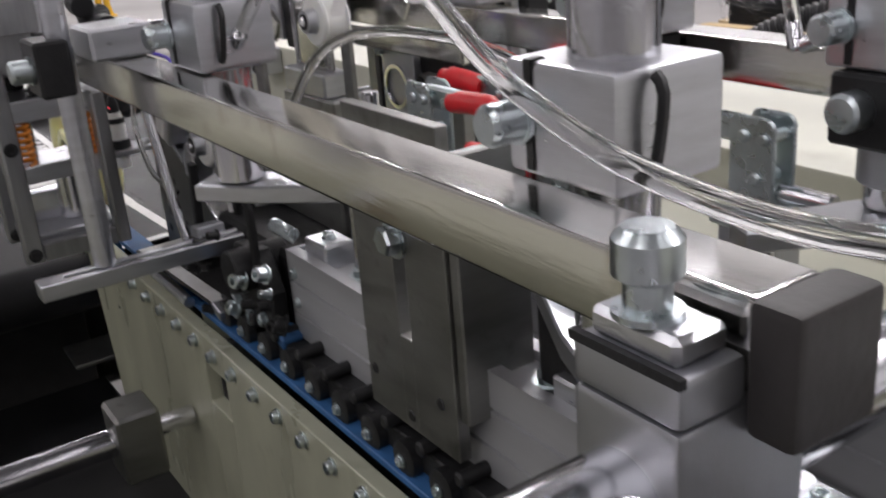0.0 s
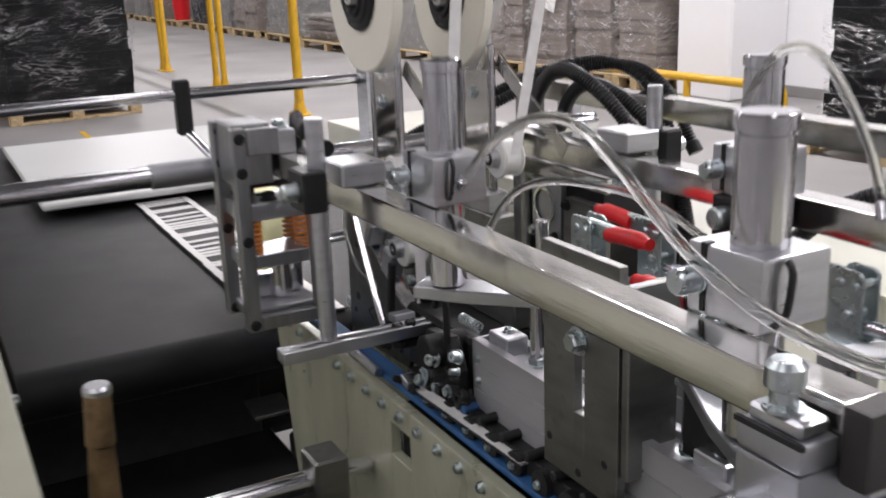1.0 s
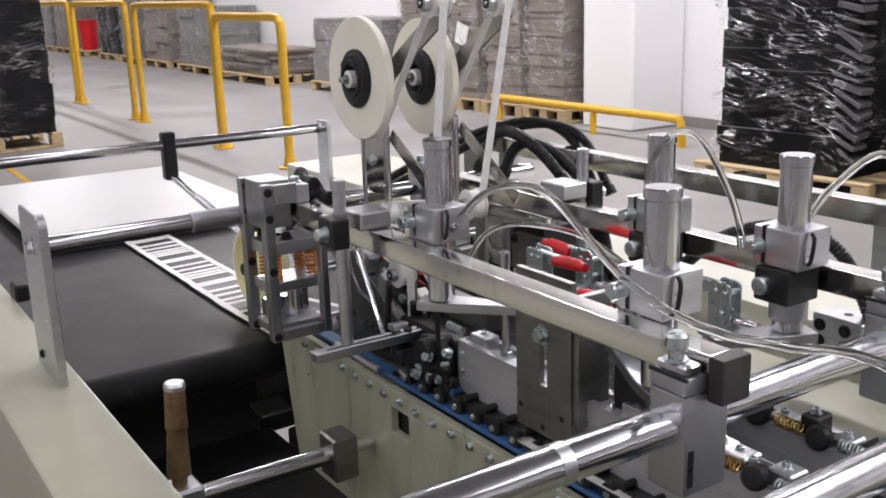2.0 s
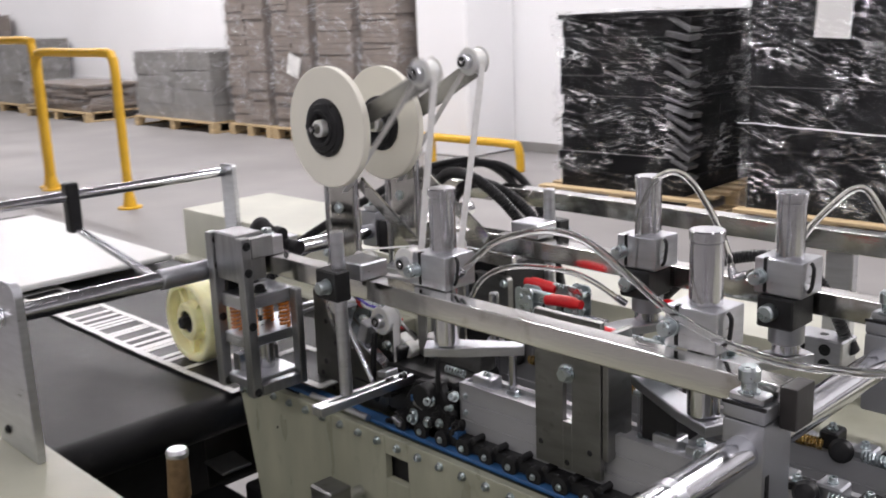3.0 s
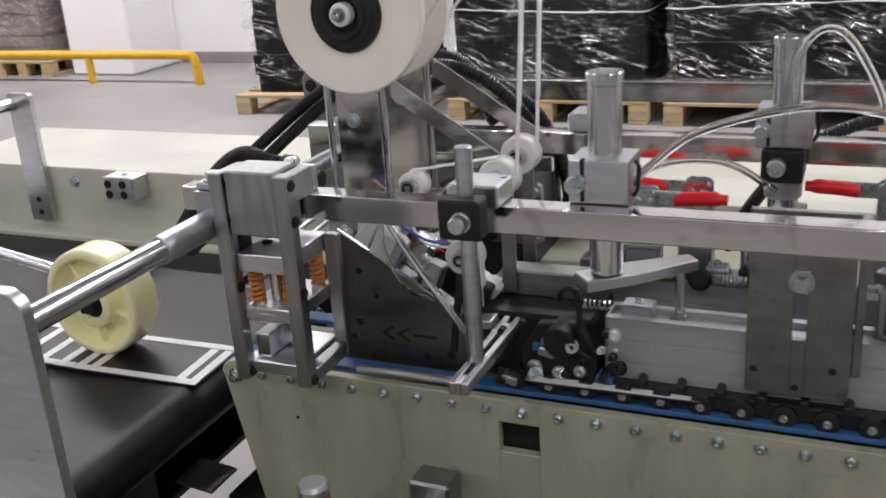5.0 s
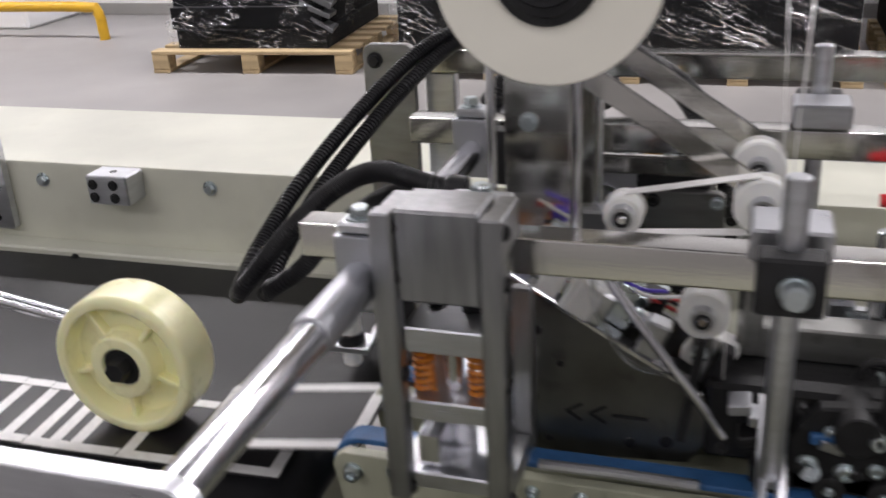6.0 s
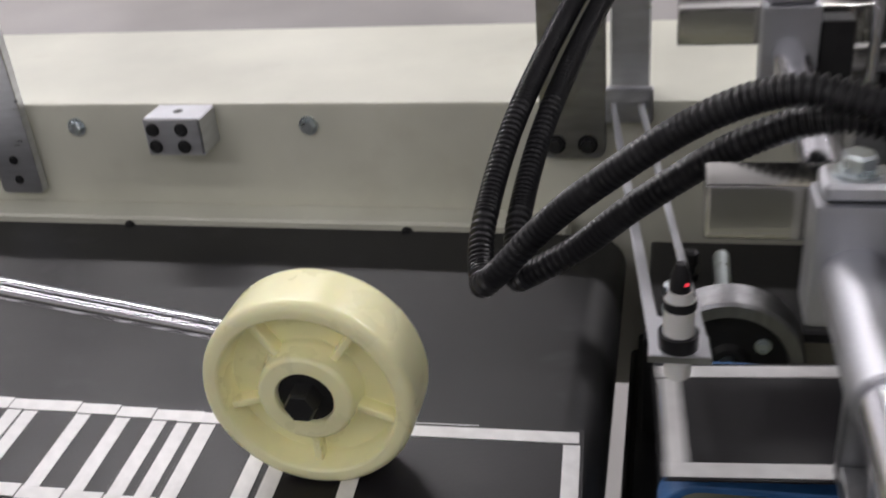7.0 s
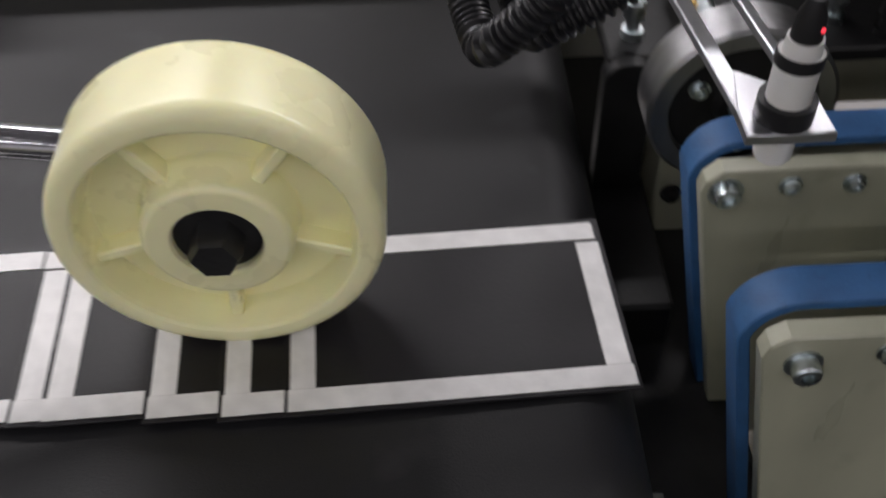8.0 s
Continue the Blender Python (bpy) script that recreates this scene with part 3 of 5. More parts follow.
# pressure wheel on its swing arm
arm = thing("wheel_arm", (-0.54, 0.05, 1.03), "black clamp with a thin chrome arm for the pressure wheel", "arm")
part("clamp", box(-0.535, -0.505, -0.003, 0.027, 0.99, 1.10, 0.004), BLACK_PLASTIC, arm)
part("rod", rod((-0.525, 0.013, 1.00), (-0.015, 0.036, 0.897), 0.0085), CHROME, arm)
part("axle", rod((0, -0.012, 0.898), (0, 0.050, 0.898), 0.009), CHROME, arm)
part("nut", hex_bolt((0.0, -0.016, 0.898), (0, -1, 0), 0.0125, 0.020), BLACK, arm)
WHEEL_AT = (0.0, 0.0, 0.898)
wheel = thing("pressure_wheel", WHEEL_AT, "yellow cast nylon wheel with five ribs resting on the boards", "wheel")
c0 = Vector(WHEEL_AT) + Vector((0, -0.026, 0))
tyre = lathe(c0, c0 + Vector((0, 1, 0)), [(0.004, 0.0632), (0.0015, 0.0640), (0.0003, 0.0655), (0.0, 0.0675), (0.0, 0.0705), (0.0006, 0.0730), (0.0022, 0.0752), (0.0048, 0.0765), (0.0080, 0.0770),
                                           (0.044, 0.0770), (0.0472, 0.0765), (0.0498, 0.0752), (0.0514, 0.0730), (0.052, 0.0705), (0.052, 0.065),
                                           (0.032, 0.062), (0.032, 0.028), (0.032, 0.0), (0.020, 0.0), (0.020, 0.030), (0.020, 0.0600), (0.018, 0.0612), (0.014, 0.0620), (0.004, 0.0632)], 96)
rim = part("rim", tyre, NYLON, wheel)
hub = part("hub", lathe(c0, c0 + Vector((0, 1, 0)), [(0.001, 0.0205), (-0.0006, 0.0215), (-0.001, 0.023), (-0.001, 0.0310), (-0.0004, 0.0328), (0.001, 0.0342), (0.003, 0.0350), (0.017, 0.0362), (0.0195, 0.0375), (0.0205, 0.0395), (0.0205, 0.0205), (0.001, 0.0205)], 56), NYLON, wheel)
part("bearing", lathe(c0, c0 + Vector((0, 1, 0)), [(0.004, 0.0), (0.004, 0.0205), (0.0205, 0.0205)], 28), BLACK, hub)
for k in range(5):
    a = Matrix.Rotation(radians(72 * k + 92), 4, "Y")
    rib = box(0.0340, 0.0635, -0.017, -0.004, -0.0030, 0.0030, 0.0022, seg=3)
    rib.transform(Matrix.Translation(WHEEL_AT) @ a)
    part("rib", rib, NYLON, rim)


# ---- boards in a shingled stream ----
BOARD_L, BOARD_W, BOARD_T = 0.176, 0.118, 0.0016
proto = thing("taped_board", (0, 0, 0), "black coated board with white tape stuck round its edges", "board", "boards on the belt")
half = BOARD_L / 2
part("sheet", box(-half, half, -BOARD_W / 2, BOARD_W / 2, 0, BOARD_T, 0.0003), CARD, proto, "black coated sheet")
tw = 0.0125
for (x0, x1, y0, y1) in ((-half + 0.002, half - 0.002, -0.0565, -0.0565 + tw), (-half + 0.002, half - 0.004, 0.0430, 0.0430 + tw),
                         (half - 0.003 - tw, half - 0.003, -0.0438, 0.0405), (-half + 0.003, -half + 0.003 + tw, -0.0438, 0.0412)):
    part("tape_strip", box(x0, x1, y0, y1, BOARD_T, BOARD_T + 0.0006, 0.0), TAPE, proto, "white tape strip", smooth=False)
PERIOD, FIRST, SPEED = 0.567, 7.76 - 14 * 0.567, 0.057
REST_X = 0.119
UNEVEN = (0.002, -0.009, -0.022, -0.003, -0.020, -0.002, 0.002)
BOARDS = []
for n in range(-21, 15):
    land = FIRST + n * PERIOD
    rnd = random.Random(n + 100)
    dx, dy, dr = UNEVEN[n % 7], rnd.uniform(-0.001, 0.001) - 0.007, rnd.uniform(-0.3, 0.3) + 3.3
    b = copy_thing(proto, pose(0, 0, 0)) if n > -21 else proto
    BOARDS.append((b, land, dx, dy, dr))


def board_pose(t, land, dx, dy, dr):
    """A board flies in from the gluer, drops on the stream and rides off with the belt."""
    s = t - land
    if s >= 0:
        return pose(REST_X + dx - SPEED * s, dy, 0.8190, 0, 1.15, dr)
    u = min(-s, 1.55)
    lift = 0.073 * min(1, u / 0.16) + 0.004 * math.sin(min(u, 0.16) / 0.16 * math.pi)
    return pose(REST_X + dx + 1.05 * u, dy, 0.8190 + lift, 0, 1.15 - 8.5 * math.sin(min(u, 0.22) / 0.22 * math.pi), dr)

# ---- gluer: belt carriers ----
def carrier(y, x1, label, bolts):
    """A cream side plate with a blue flat belt running round its edge."""
    c = thing("belt_carrier", (0.6, y, 0.86), label, "belt carrier", "belt carriers")
    t = 0.012
    hx0, hx1, hz0, hz1 = 0.605, 0.651, 0.808, 0.845
    if bolts:
        part("plate", slab([(0.2445, 0.858), (0.247, 0.866), (0.255, 0.872), (hx0, 0.872), (hx0, 0.55), (0.305, 0.55)], "y", y, y + t), CREAM_OILY, c)
        part("plate", box(hx0, hx1, y, y + t, hz1, 0.872, 0.0008), CREAM_OILY, c)
        part("plate", box(hx0, hx1, y, y + t, 0.55, hz0, 0.0008), CREAM_OILY, c)
        part("plate", box(hx1, x1, y, y + t, 0.55, 0.872, 0.0008), CREAM_OILY, c)
        # A black sheet behind the square hole gives the shade of its hollow.
        part("socket", box(hx0, hx1, y + t + 0.003, y + t + 0.008, hz0 - 0.01, hz1 + 0.01, 0), BLACK, c, "black sheet for the shade inside the square hole")
    else:
        part("plate", slab([(0.2410, 0.856), (0.243, 0.864), (0.251, 0.871), (x1, 0.871), (x1, 0.62), (0.287, 0.62)], "y", y, y + t), CREAM_OILY, c)
    zt = 0.8735
    def run(r, top, low, foot):
        return [(x1, top), (0.40, top), (0.275, top)] + [(0.266 - r * math.sin(radians(a)), zt - 0.024 + (0.024 + top - zt) * math.cos(radians(a))) for a in (0, 15, 30, 45, 60, 75, 85)] + [(low, 0.80), (foot, 0.60)]
    part("belt", slab(run(0.0280, zt + 0.0040, 0.2480, 0.2870) + run(0.0215, zt - 0.0015, 0.2550, 0.2940)[::-1], "y", y + t + 0.004, y + t + 0.027, 0.0008), BLUE, c, "blue rubber flat belt")
    if bolts:
        xs = [0.302 + 0.0412 * k for k in range(24)]
        first = part("bolt", socket_screw((xs[0], y, 0.860), (0, -1, 0), 0.0046, 0.0045), ZINC, c)
        for x in xs[1:]:
            again(first, (x - xs[0], 0, 0), c)
        part("bolt", socket_screw((0.258 + 0.006, y, 0.854), (0, -1, 0), 0.0068, 0.008), ZINC, c)
        part("hole", rod((0.345, y - 0.0008, 0.808), (0.345, y + 0.004, 0.808), 0.0025), BLACK, c)
    else:
        for k, x in enumerate((0.254, 0.288, 0.322, 0.36, 0.42)):
            part("bolt", socket_screw((x, y, 0.857 + (0.003 if k else 0)), (0, -1, 0), 0.0072 if k == 0 else 0.0048, 0.006 if k == 0 else 0.003), ZINC, c)
    return c


carrier(-0.076, 1.48, "cream belt carrier plate with cap screws and a blue belt", True)
carrier(0.034, 1.48, "cream steel belt carrier plate with a blue belt round its edge", False)
# Black sheets added between the carriers so that the gap stays dark.
gap_black = thing("gap_darkener", (0.6, 0.0, 0.7), "black floor added to darken the gap between the belt carriers", "tray")
part("tray", box(0.48, 1.47, -0.062, 0.033, 0.76, 0.80, 0.002), BLACK, gap_black)
part("tray", box(0.48, 1.47, 0.048, 0.165, 0.80, 0.84, 0.002), BLACK, gap_black)
part("cross_beam", box(0.205, 0.30, -0.06, 0.40, 0.58, 0.66, 0.004), BLACK, gap_black, "black cross beam")
hopper = thing("feeder_housing", (1.72, 0, FLOOR), "closed cream steel feeder housing at the machine's head", "housing")
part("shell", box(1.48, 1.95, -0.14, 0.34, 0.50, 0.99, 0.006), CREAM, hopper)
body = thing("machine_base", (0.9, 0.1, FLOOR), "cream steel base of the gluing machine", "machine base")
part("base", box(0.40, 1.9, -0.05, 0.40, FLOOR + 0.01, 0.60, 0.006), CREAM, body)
pan = part("inner_pan", box(0.50, 1.47, 0.135, 0.405, 0.845, 0.90, 0.004), CREAM, body, "cream inner cover pan")


def upper_carrier(y0, y1, x0, x1):
    """A grooved aluminium rail that carries small black rollers against the belt."""
    u = thing("roller_rail", (x0, y0, 0.9), "grooved anodised aluminium rail with small black pressure rollers under it", "roller rail", "upper roller rails")
    za, zb = 0.897, 0.965
    prof = [(y0, za), (y0, 0.915), (y0 + 0.002, 0.9155), (y0 + 0.002, 0.9175), (y0, 0.918), (y0, 0.940), (y0 + 0.002, 0.9405), (y0 + 0.002, 0.9425), (y0, 0.943), (y0, zb),
            (y0 + 0.009, zb), (y0 + 0.009, zb - 0.006), (y1 - 0.009, zb - 0.006), (y1 - 0.009, zb), (y1, zb), (y1, za)]
    part("profile", slab(prof, "x", x0, x1, 0.0006), RAIL_GREY, u)
    for sz in (0.949, 0.926):
        part("screw", socket_screw((x0 + 0.008, y0, sz), (0, -1, 0), 0.003, 0.002), ZINC, u)
    part("end_plate", box(x0 - 0.003, x0, y0, y1, za, zb, 0.0005), ALU_DULL, u)
    part("roller_bar", box(x0 - 0.12, x1, y0 - 0.014, y1 - 0.006, 0.8795, 0.8965, 0.001), BLACK, u, "black roller carrier bar")
    n = int((x1 - x0 + 0.1) / 0.040)
    r0 = part("roller", lathe((x0 - 0.10, y0 - 0.022, 0.886), (x0 - 0.10, y1, 0.886), [(0, 0), (0, 0.004), (0.0005, 0.0045), (0.0005, 0.0095), (0.0015, 0.0118), (0.010, 0.0118), (0.011, 0.006), (0.012, 0)], 18), BLACK, u, "small black pressure roller")
    q0 = part("roller_pin", socket_screw((x0 - 0.10, y0 - 0.022, 0.886), (0, -1, 0), 0.0032, 0.002), ZINC, u)
    s0 = part("stud", rod((x0 - 0.082, y0 - 0.020, 0.901), (x0 - 0.082, y0 + 0.006, 0.901), 0.0046), BLACK, u, "black stud")
    for k in range(1, n):
        again(r0, (0.040 * k, 0, 0), u)
        again(s0, (0.040 * k, 0, 0), u)
        again(q0, (0.040 * k, 0, 0), u)
    return u


upper_carrier(-0.036, 0.006, 0.717, 1.40)
upper_carrier(0.072, 0.114, 0.66, 1.40)
for (bx, by) in ((0.745, -0.015), (0.82, 0.09), (1.02, -0.015), (1.15, -0.015)):
    blk = thing("guide_block", (bx, by, 0.958), "small bare aluminium block on the roller rail", "block", "blocks on the roller rails")
    part("block", box(bx - 0.016, bx + 0.016, by - 0.012, by + 0.012, 0.953, 0.976, 0.0015), ALU, blk)
    part("screw", socket_screw((bx, by, 0.976), (0, 0, 1), 0.004, 0.003), ZINC, blk)

# slotted hanger plate
hang = thing("slotted_hanger", (0.905, -0.045, 0.91), "ground steel hanger plate with a long slot and a bolt", "hanger plate")
pl = bmesh.new()
for (x0, x1, z0, z1) in ((0.858, 0.8995, 0.909, 1.098), (0.9125, 0.953, 0.909, 1.098), (0.8995, 0.9125, 0.909, 0.969), (0.8995, 0.9125, 1.040, 1.098)):
    box(x0, x1, -0.052, -0.044, z0, z1, 0.0005, pl)
part("plate", pl, STEEL_DARK, hang)
part("bolt", hex_bolt((0.906, -0.052, 1.029), (0, -1, 0), 0.0085, 0.008), ZINC, hang)
for hx, hz in ((0.866, 0.934), (0.938, 0.940), (0.905, 0.918)):
    part("hole", rod((hx, -0.0527, hz), (hx, -0.046, hz), 0.0042), BLACK, hang)
part("side_plate", box(0.954, 0.962, -0.050, -0.004, 0.935, 1.085, 0.001), STEEL_DARK, hang, "dark steel side plate")
part("back_block", box(0.985, 1.03, -0.02, 0.03, 0.962, 1.03, 0.002), BLACK, hang)


# ---- top beams and cross rods ----
def beam(y0, y1, z0, z1, x0, x1, label):
    b = thing("support_beam", (x0, y0, z0), label, "beam", "polished top beams")
    part("bar", box(x0, x1, y0, y1, z0, z1, 0.0022, seg=2), POLISHED, b)
    return b


beam(-0.112, -0.084, 1.077, 1.105, 0.256, 1.1932, "polished square steel beam along the gluer")
beam(0.186, 0.214, 1.075, 1.103, 0.243, 1.1932, "polished square steel beam along the gluer")
beam(0.425, 0.455, 1.090, 1.120, 0.13, 1.9, "long polished steel beam at the back of the gluer")
for x in (0.20, 1.0, 1.85):
    st = thing("beam_stand", (x, 0.44, 0.949), "aluminium stand under the rear beam", "stand")
    part("post", box(x - 0.02, x + 0.02, 0.43, 0.45, 0.949, 1.0895, 0.002), ALU, st)
rr = thing("cross_rod", (1.172, -0.4, 1.055), "thick chrome cross rod at the head of the beams", "rod", "chrome cross rods")
part("rod", rod((1.172, -0.95, 1.044), (1.172, 0.60, 1.044), 0.0165, seg=40), CHROME, rr)
part("collar", lathe((1.172, -0.26, 1.044), (1.172, -0.24, 1.044), [(0, 0.0165), (0, 0.0172), (0.012, 0.0172), (0.012, 0.0165)], 40), ALU, rr)
rr2 = thing("cross_rod", (1.30, -0.4, 1.0), "thick chrome cross rod at the head of the beams", "rod", "chrome cross rods")
part("rod", rod((1.310, -0.95, 1.035), (1.310, 0.60, 1.035), 0.0165, seg=40), CHROME, rr2)
rl = thing("cross_rod", (0.318, -0.2, 1.08), "chrome cross rod with a satin clamp sleeve", "rod", "chrome cross rods")
part("rod", rod((0.318, -0.455, 1.078), (0.318, -0.110, 1.078), 0.0125, seg=36), CHROME, rl)
part("rod", rod((0.318, -0.110, 1.078), (0.318, 0.40, 1.078), 0.0125, seg=36), CHROME, rl)
part("sleeve", rod((0.318, -0.235, 1.078), (0.318, -0.125, 1.078), 0.0150, seg=36), ALU_DULL, rl, "satin aluminium sleeve")
part("end_screw", hex_bolt((0.318, -0.455, 1.078), (0, -1, 0), 0.009, 0.008), CHROME, rl)
sp = thing("rod_plate", (0.318, -0.445, 0.89), "upright polished aluminium plate holding a chrome rod", "plate")
part("plate", slab(rounded(0.245, 0.368, 0.8905, 1.128, 0.018, corners=(1, 1, 0, 0)), "y", -0.455, -0.443), ALU, sp)
part("screw", socket_screw((0.283, -0.455, 0.915), (0, -1, 0), 0.005, 0.003), BLACK, sp)

def end_block(y):
    """The clamp block at a beam's head, split and screwed on the cross rod."""
    e = thing("end_clamp", (1.17, y, 1.02), "split aluminium end clamp with a dark cap and a zinc screw", "clamp", "end clamps on the cross rod")
    ya, yb = y - 0.040, y + 0.012
    block = part("block", box(1.152, 1.193, ya, yb, 0.985, 1.0745, 0.003, seg=2), ALU_DULL, e)
    part("upper_block", box(1.152, 1.193, ya, y - 0.0145, 1.0747, 1.090, 0.003, seg=2), ALU_DULL, e)
    part("cap", box(1.156, 1.189, ya + 0.003, y - 0.017, 1.0902, 1.099, 0.002), ALU, e)
    part("dark_end", box(1.1935, 1.210, y - 0.0165, y + 0.018, 1.066, 1.106, 0.003, seg=2), DARK_STEEL, e, "dark steel end piece of the beam")
    part("screw", lathe((1.172, y - 0.030, 1.099), (1.172, y - 0.030, 2), [(0, 0), (0, 0.010), (0.002, 0.010), (0.002, 0.0068), (0.010, 0.0068), (0.012, 0.0098), (0.022, 0.0098), (0.025, 0.007), (0.025, 0)], 18), ZINC, e)
    part("slit", box(1.1515, 1.1935, ya - 0.0006, ya + 0.002, 1.088, 1.091, 0), BLACK, e)
    for sz in (1.005, 1.02):
        part("slot", box(1.1925, 1.1938, y - 0.035, y - 0.029, sz - 0.012, sz + 0.006, 0), BLACK, block)
    return e


end_block(-0.098)
end_block(0.200)


def ram(x, y, z0, z1, side, foot, label):
    """An air cylinder in a split clamp on a beam, with a foot bar and a thin push rod; side: -1 for a clamp screw towards the aisle."""
    r = 0.0165
    c = thing("air_cylinder", (x, y, z0), label, "air cylinder", "air cylinders on the beams")
    part("barrel", lathe((x, y, z0), (x, y, 2), [(0, 0), (0, r - 0.001), (0.001, r), (z1 - z0 - 0.012, r), (z1 - z0 - 0.0115, r - 0.0008), (z1 - z0 - 0.0095, r - 0.0008),
                                                (z1 - z0 - 0.009, r + 0.0012), (z1 - z0 - 0.001, r + 0.0012), (z1 - z0, r), (z1 - z0, 0)], 40), CHROME, c)
    b = box(x - 0.030, x + 0.028, y - 0.026, y + 0.026, 1.1055, 1.148, 0.003, seg=2)
    clamp = part("clamp", b, ALU, c)
    part("slit", box(x - 0.018, x - 0.014, y - 0.0268, y - 0.02, 1.108, 1.1486, 0), BLACK, clamp)
    yk = y - 0.0265
    part("clamp_screw", lathe((x - 0.022, yk, 1.126), (x - 0.022, yk - 1, 1.126), [(0, 0), (0, 0.0095), (0.002, 0.0095), (0.002, 0.008), (0.014, 0.008), (0.016, 0.0065), (0.016, 0)], 20), ZINC, clamp)
    part("spring_clip", sweep(smooth_line([(x + 0.030, y - 0.01, 1.146), (x + 0.034, y - 0.01, 1.140), (x + 0.033, y - 0.012, 1.118), (x + 0.029, y - 0.012, 1.112)], 0.004), 0.0022, 6), BLACK, clamp)
    fx, fy = foot
    way = Vector((fx - x, fy - y, 0))
    n = way.length
    ang = math.atan2(way.y, way.x)
    fb = slab([(-0.028, -0.016), (0.020, -0.018), (n + 0.015, -0.010), (n + 0.015, 0.010), (0.020, 0.018), (-0.028, 0.016)], "z", 0, 0.012, 0.0012)
    fb.transform(Matrix.Translation((x, y, z0 - 0.013)) @ Matrix.Rotation(ang, 4, "Z"))
    part("foot_bar", fb, ALU, c)
    part("push_rod", rod((fx, fy, 0.958), (fx, fy, z0 - 0.010), 0.0055), CHROME, c)
    part("push_nut", hex_bolt((fx, fy, 0.958), (0, 0, 1), 0.008, 0.006), ZINC, c)
    return c


ram(0.724, -0.064, 1.028, 1.227, -1, (0.787, -0.012), "chrome air cylinder in an aluminium split clamp behind a beam")
ram(1.085, -0.058, 1.032, 1.222, -1, (0.985, -0.012), "chrome air cylinder in an aluminium split clamp behind a beam")
for x, y in ((0.868, 0.163), (1.062, 0.160)):
    c = ram(x, y, 1.032, 1.223, -1, (x - 0.03, 0.095), "chrome air cylinder in a black clamp before a beam")
    part("black_clamp", box(x - 0.022, x + 0.022, y - 0.032, y + 0.020, 1.068, 1.105, 0.002), BLACK, c, "black steel clamp jaw")
    part("clamp_bolt", lathe((x - 0.005, y - 0.032, 1.088), (x - 0.005, y - 1, 1.088), [(0, 0), (0, 0.010), (0.012, 0.010), (0.014, 0.008), (0.014, 0)], 20), ZINC, c)
    part("sleeve", rod((x, y, 1.045), (x, y, 1.068), 0.0205), ALU_DULL, c)


def guide_post(x, y, yb, side, label):
    p = thing("guide_post", (x, y, 0.95), label, "post", "guide posts on the beams")
    part("post", rod((x, y, 0.951), (x, y, 1.171), 0.0085, seg=28), ALU, p)
    part("clamp", box(x - 0.026, x + 0.026, min(yb, yb - side * 0.045), max(yb, yb - side * 0.045), 1.1055, 1.128, 0.002), ALU, p)
    part("black_jaw", box(x - 0.021, x + 0.021, min(y - side * 0.002, y + side * 0.022), max(y - side * 0.002, y + side * 0.022), 1.085, 1.124, 0.002), BLACK, p)
    part("bolt", lathe((x + 0.003, y + side * 0.022, 1.104), (x + 0.003, y + side, 1.104), [(0, 0), (0, 0.010), (0.002, 0.010), (0.002, 0.0085), (0.013, 0.0085), (0.015, 0.007), (0.015, 0)], 20), ZINC, p)
    return p


guide_post(0.609, -0.139, -0.124, -1, "round aluminium guide post in a black clamp on a beam")
guide_post(0.640, 0.240, 0.226, 1, "round aluminium guide post in a black clamp on a beam")
cb = thing("guide_bar", (0.612, -0.1, 0.944), "slotted aluminium bar under the guide post", "bar")
part("bar", box(0.600, 0.607, -0.190, 0.092, 0.938, 0.951, 0.001), ALU, cb)
part("bar", box(0.613, 0.620, -0.190, 0.092, 0.938, 0.951, 0.001), ALU, cb)
part("end", box(0.6072, 0.6128, -0.190, -0.17, 0.938, 0.951, 0.0005), ALU, cb)
part("foot", rod((0.610, -0.02, 0.90), (0.610, -0.02, 0.938), 0.006), CHROME, cb)


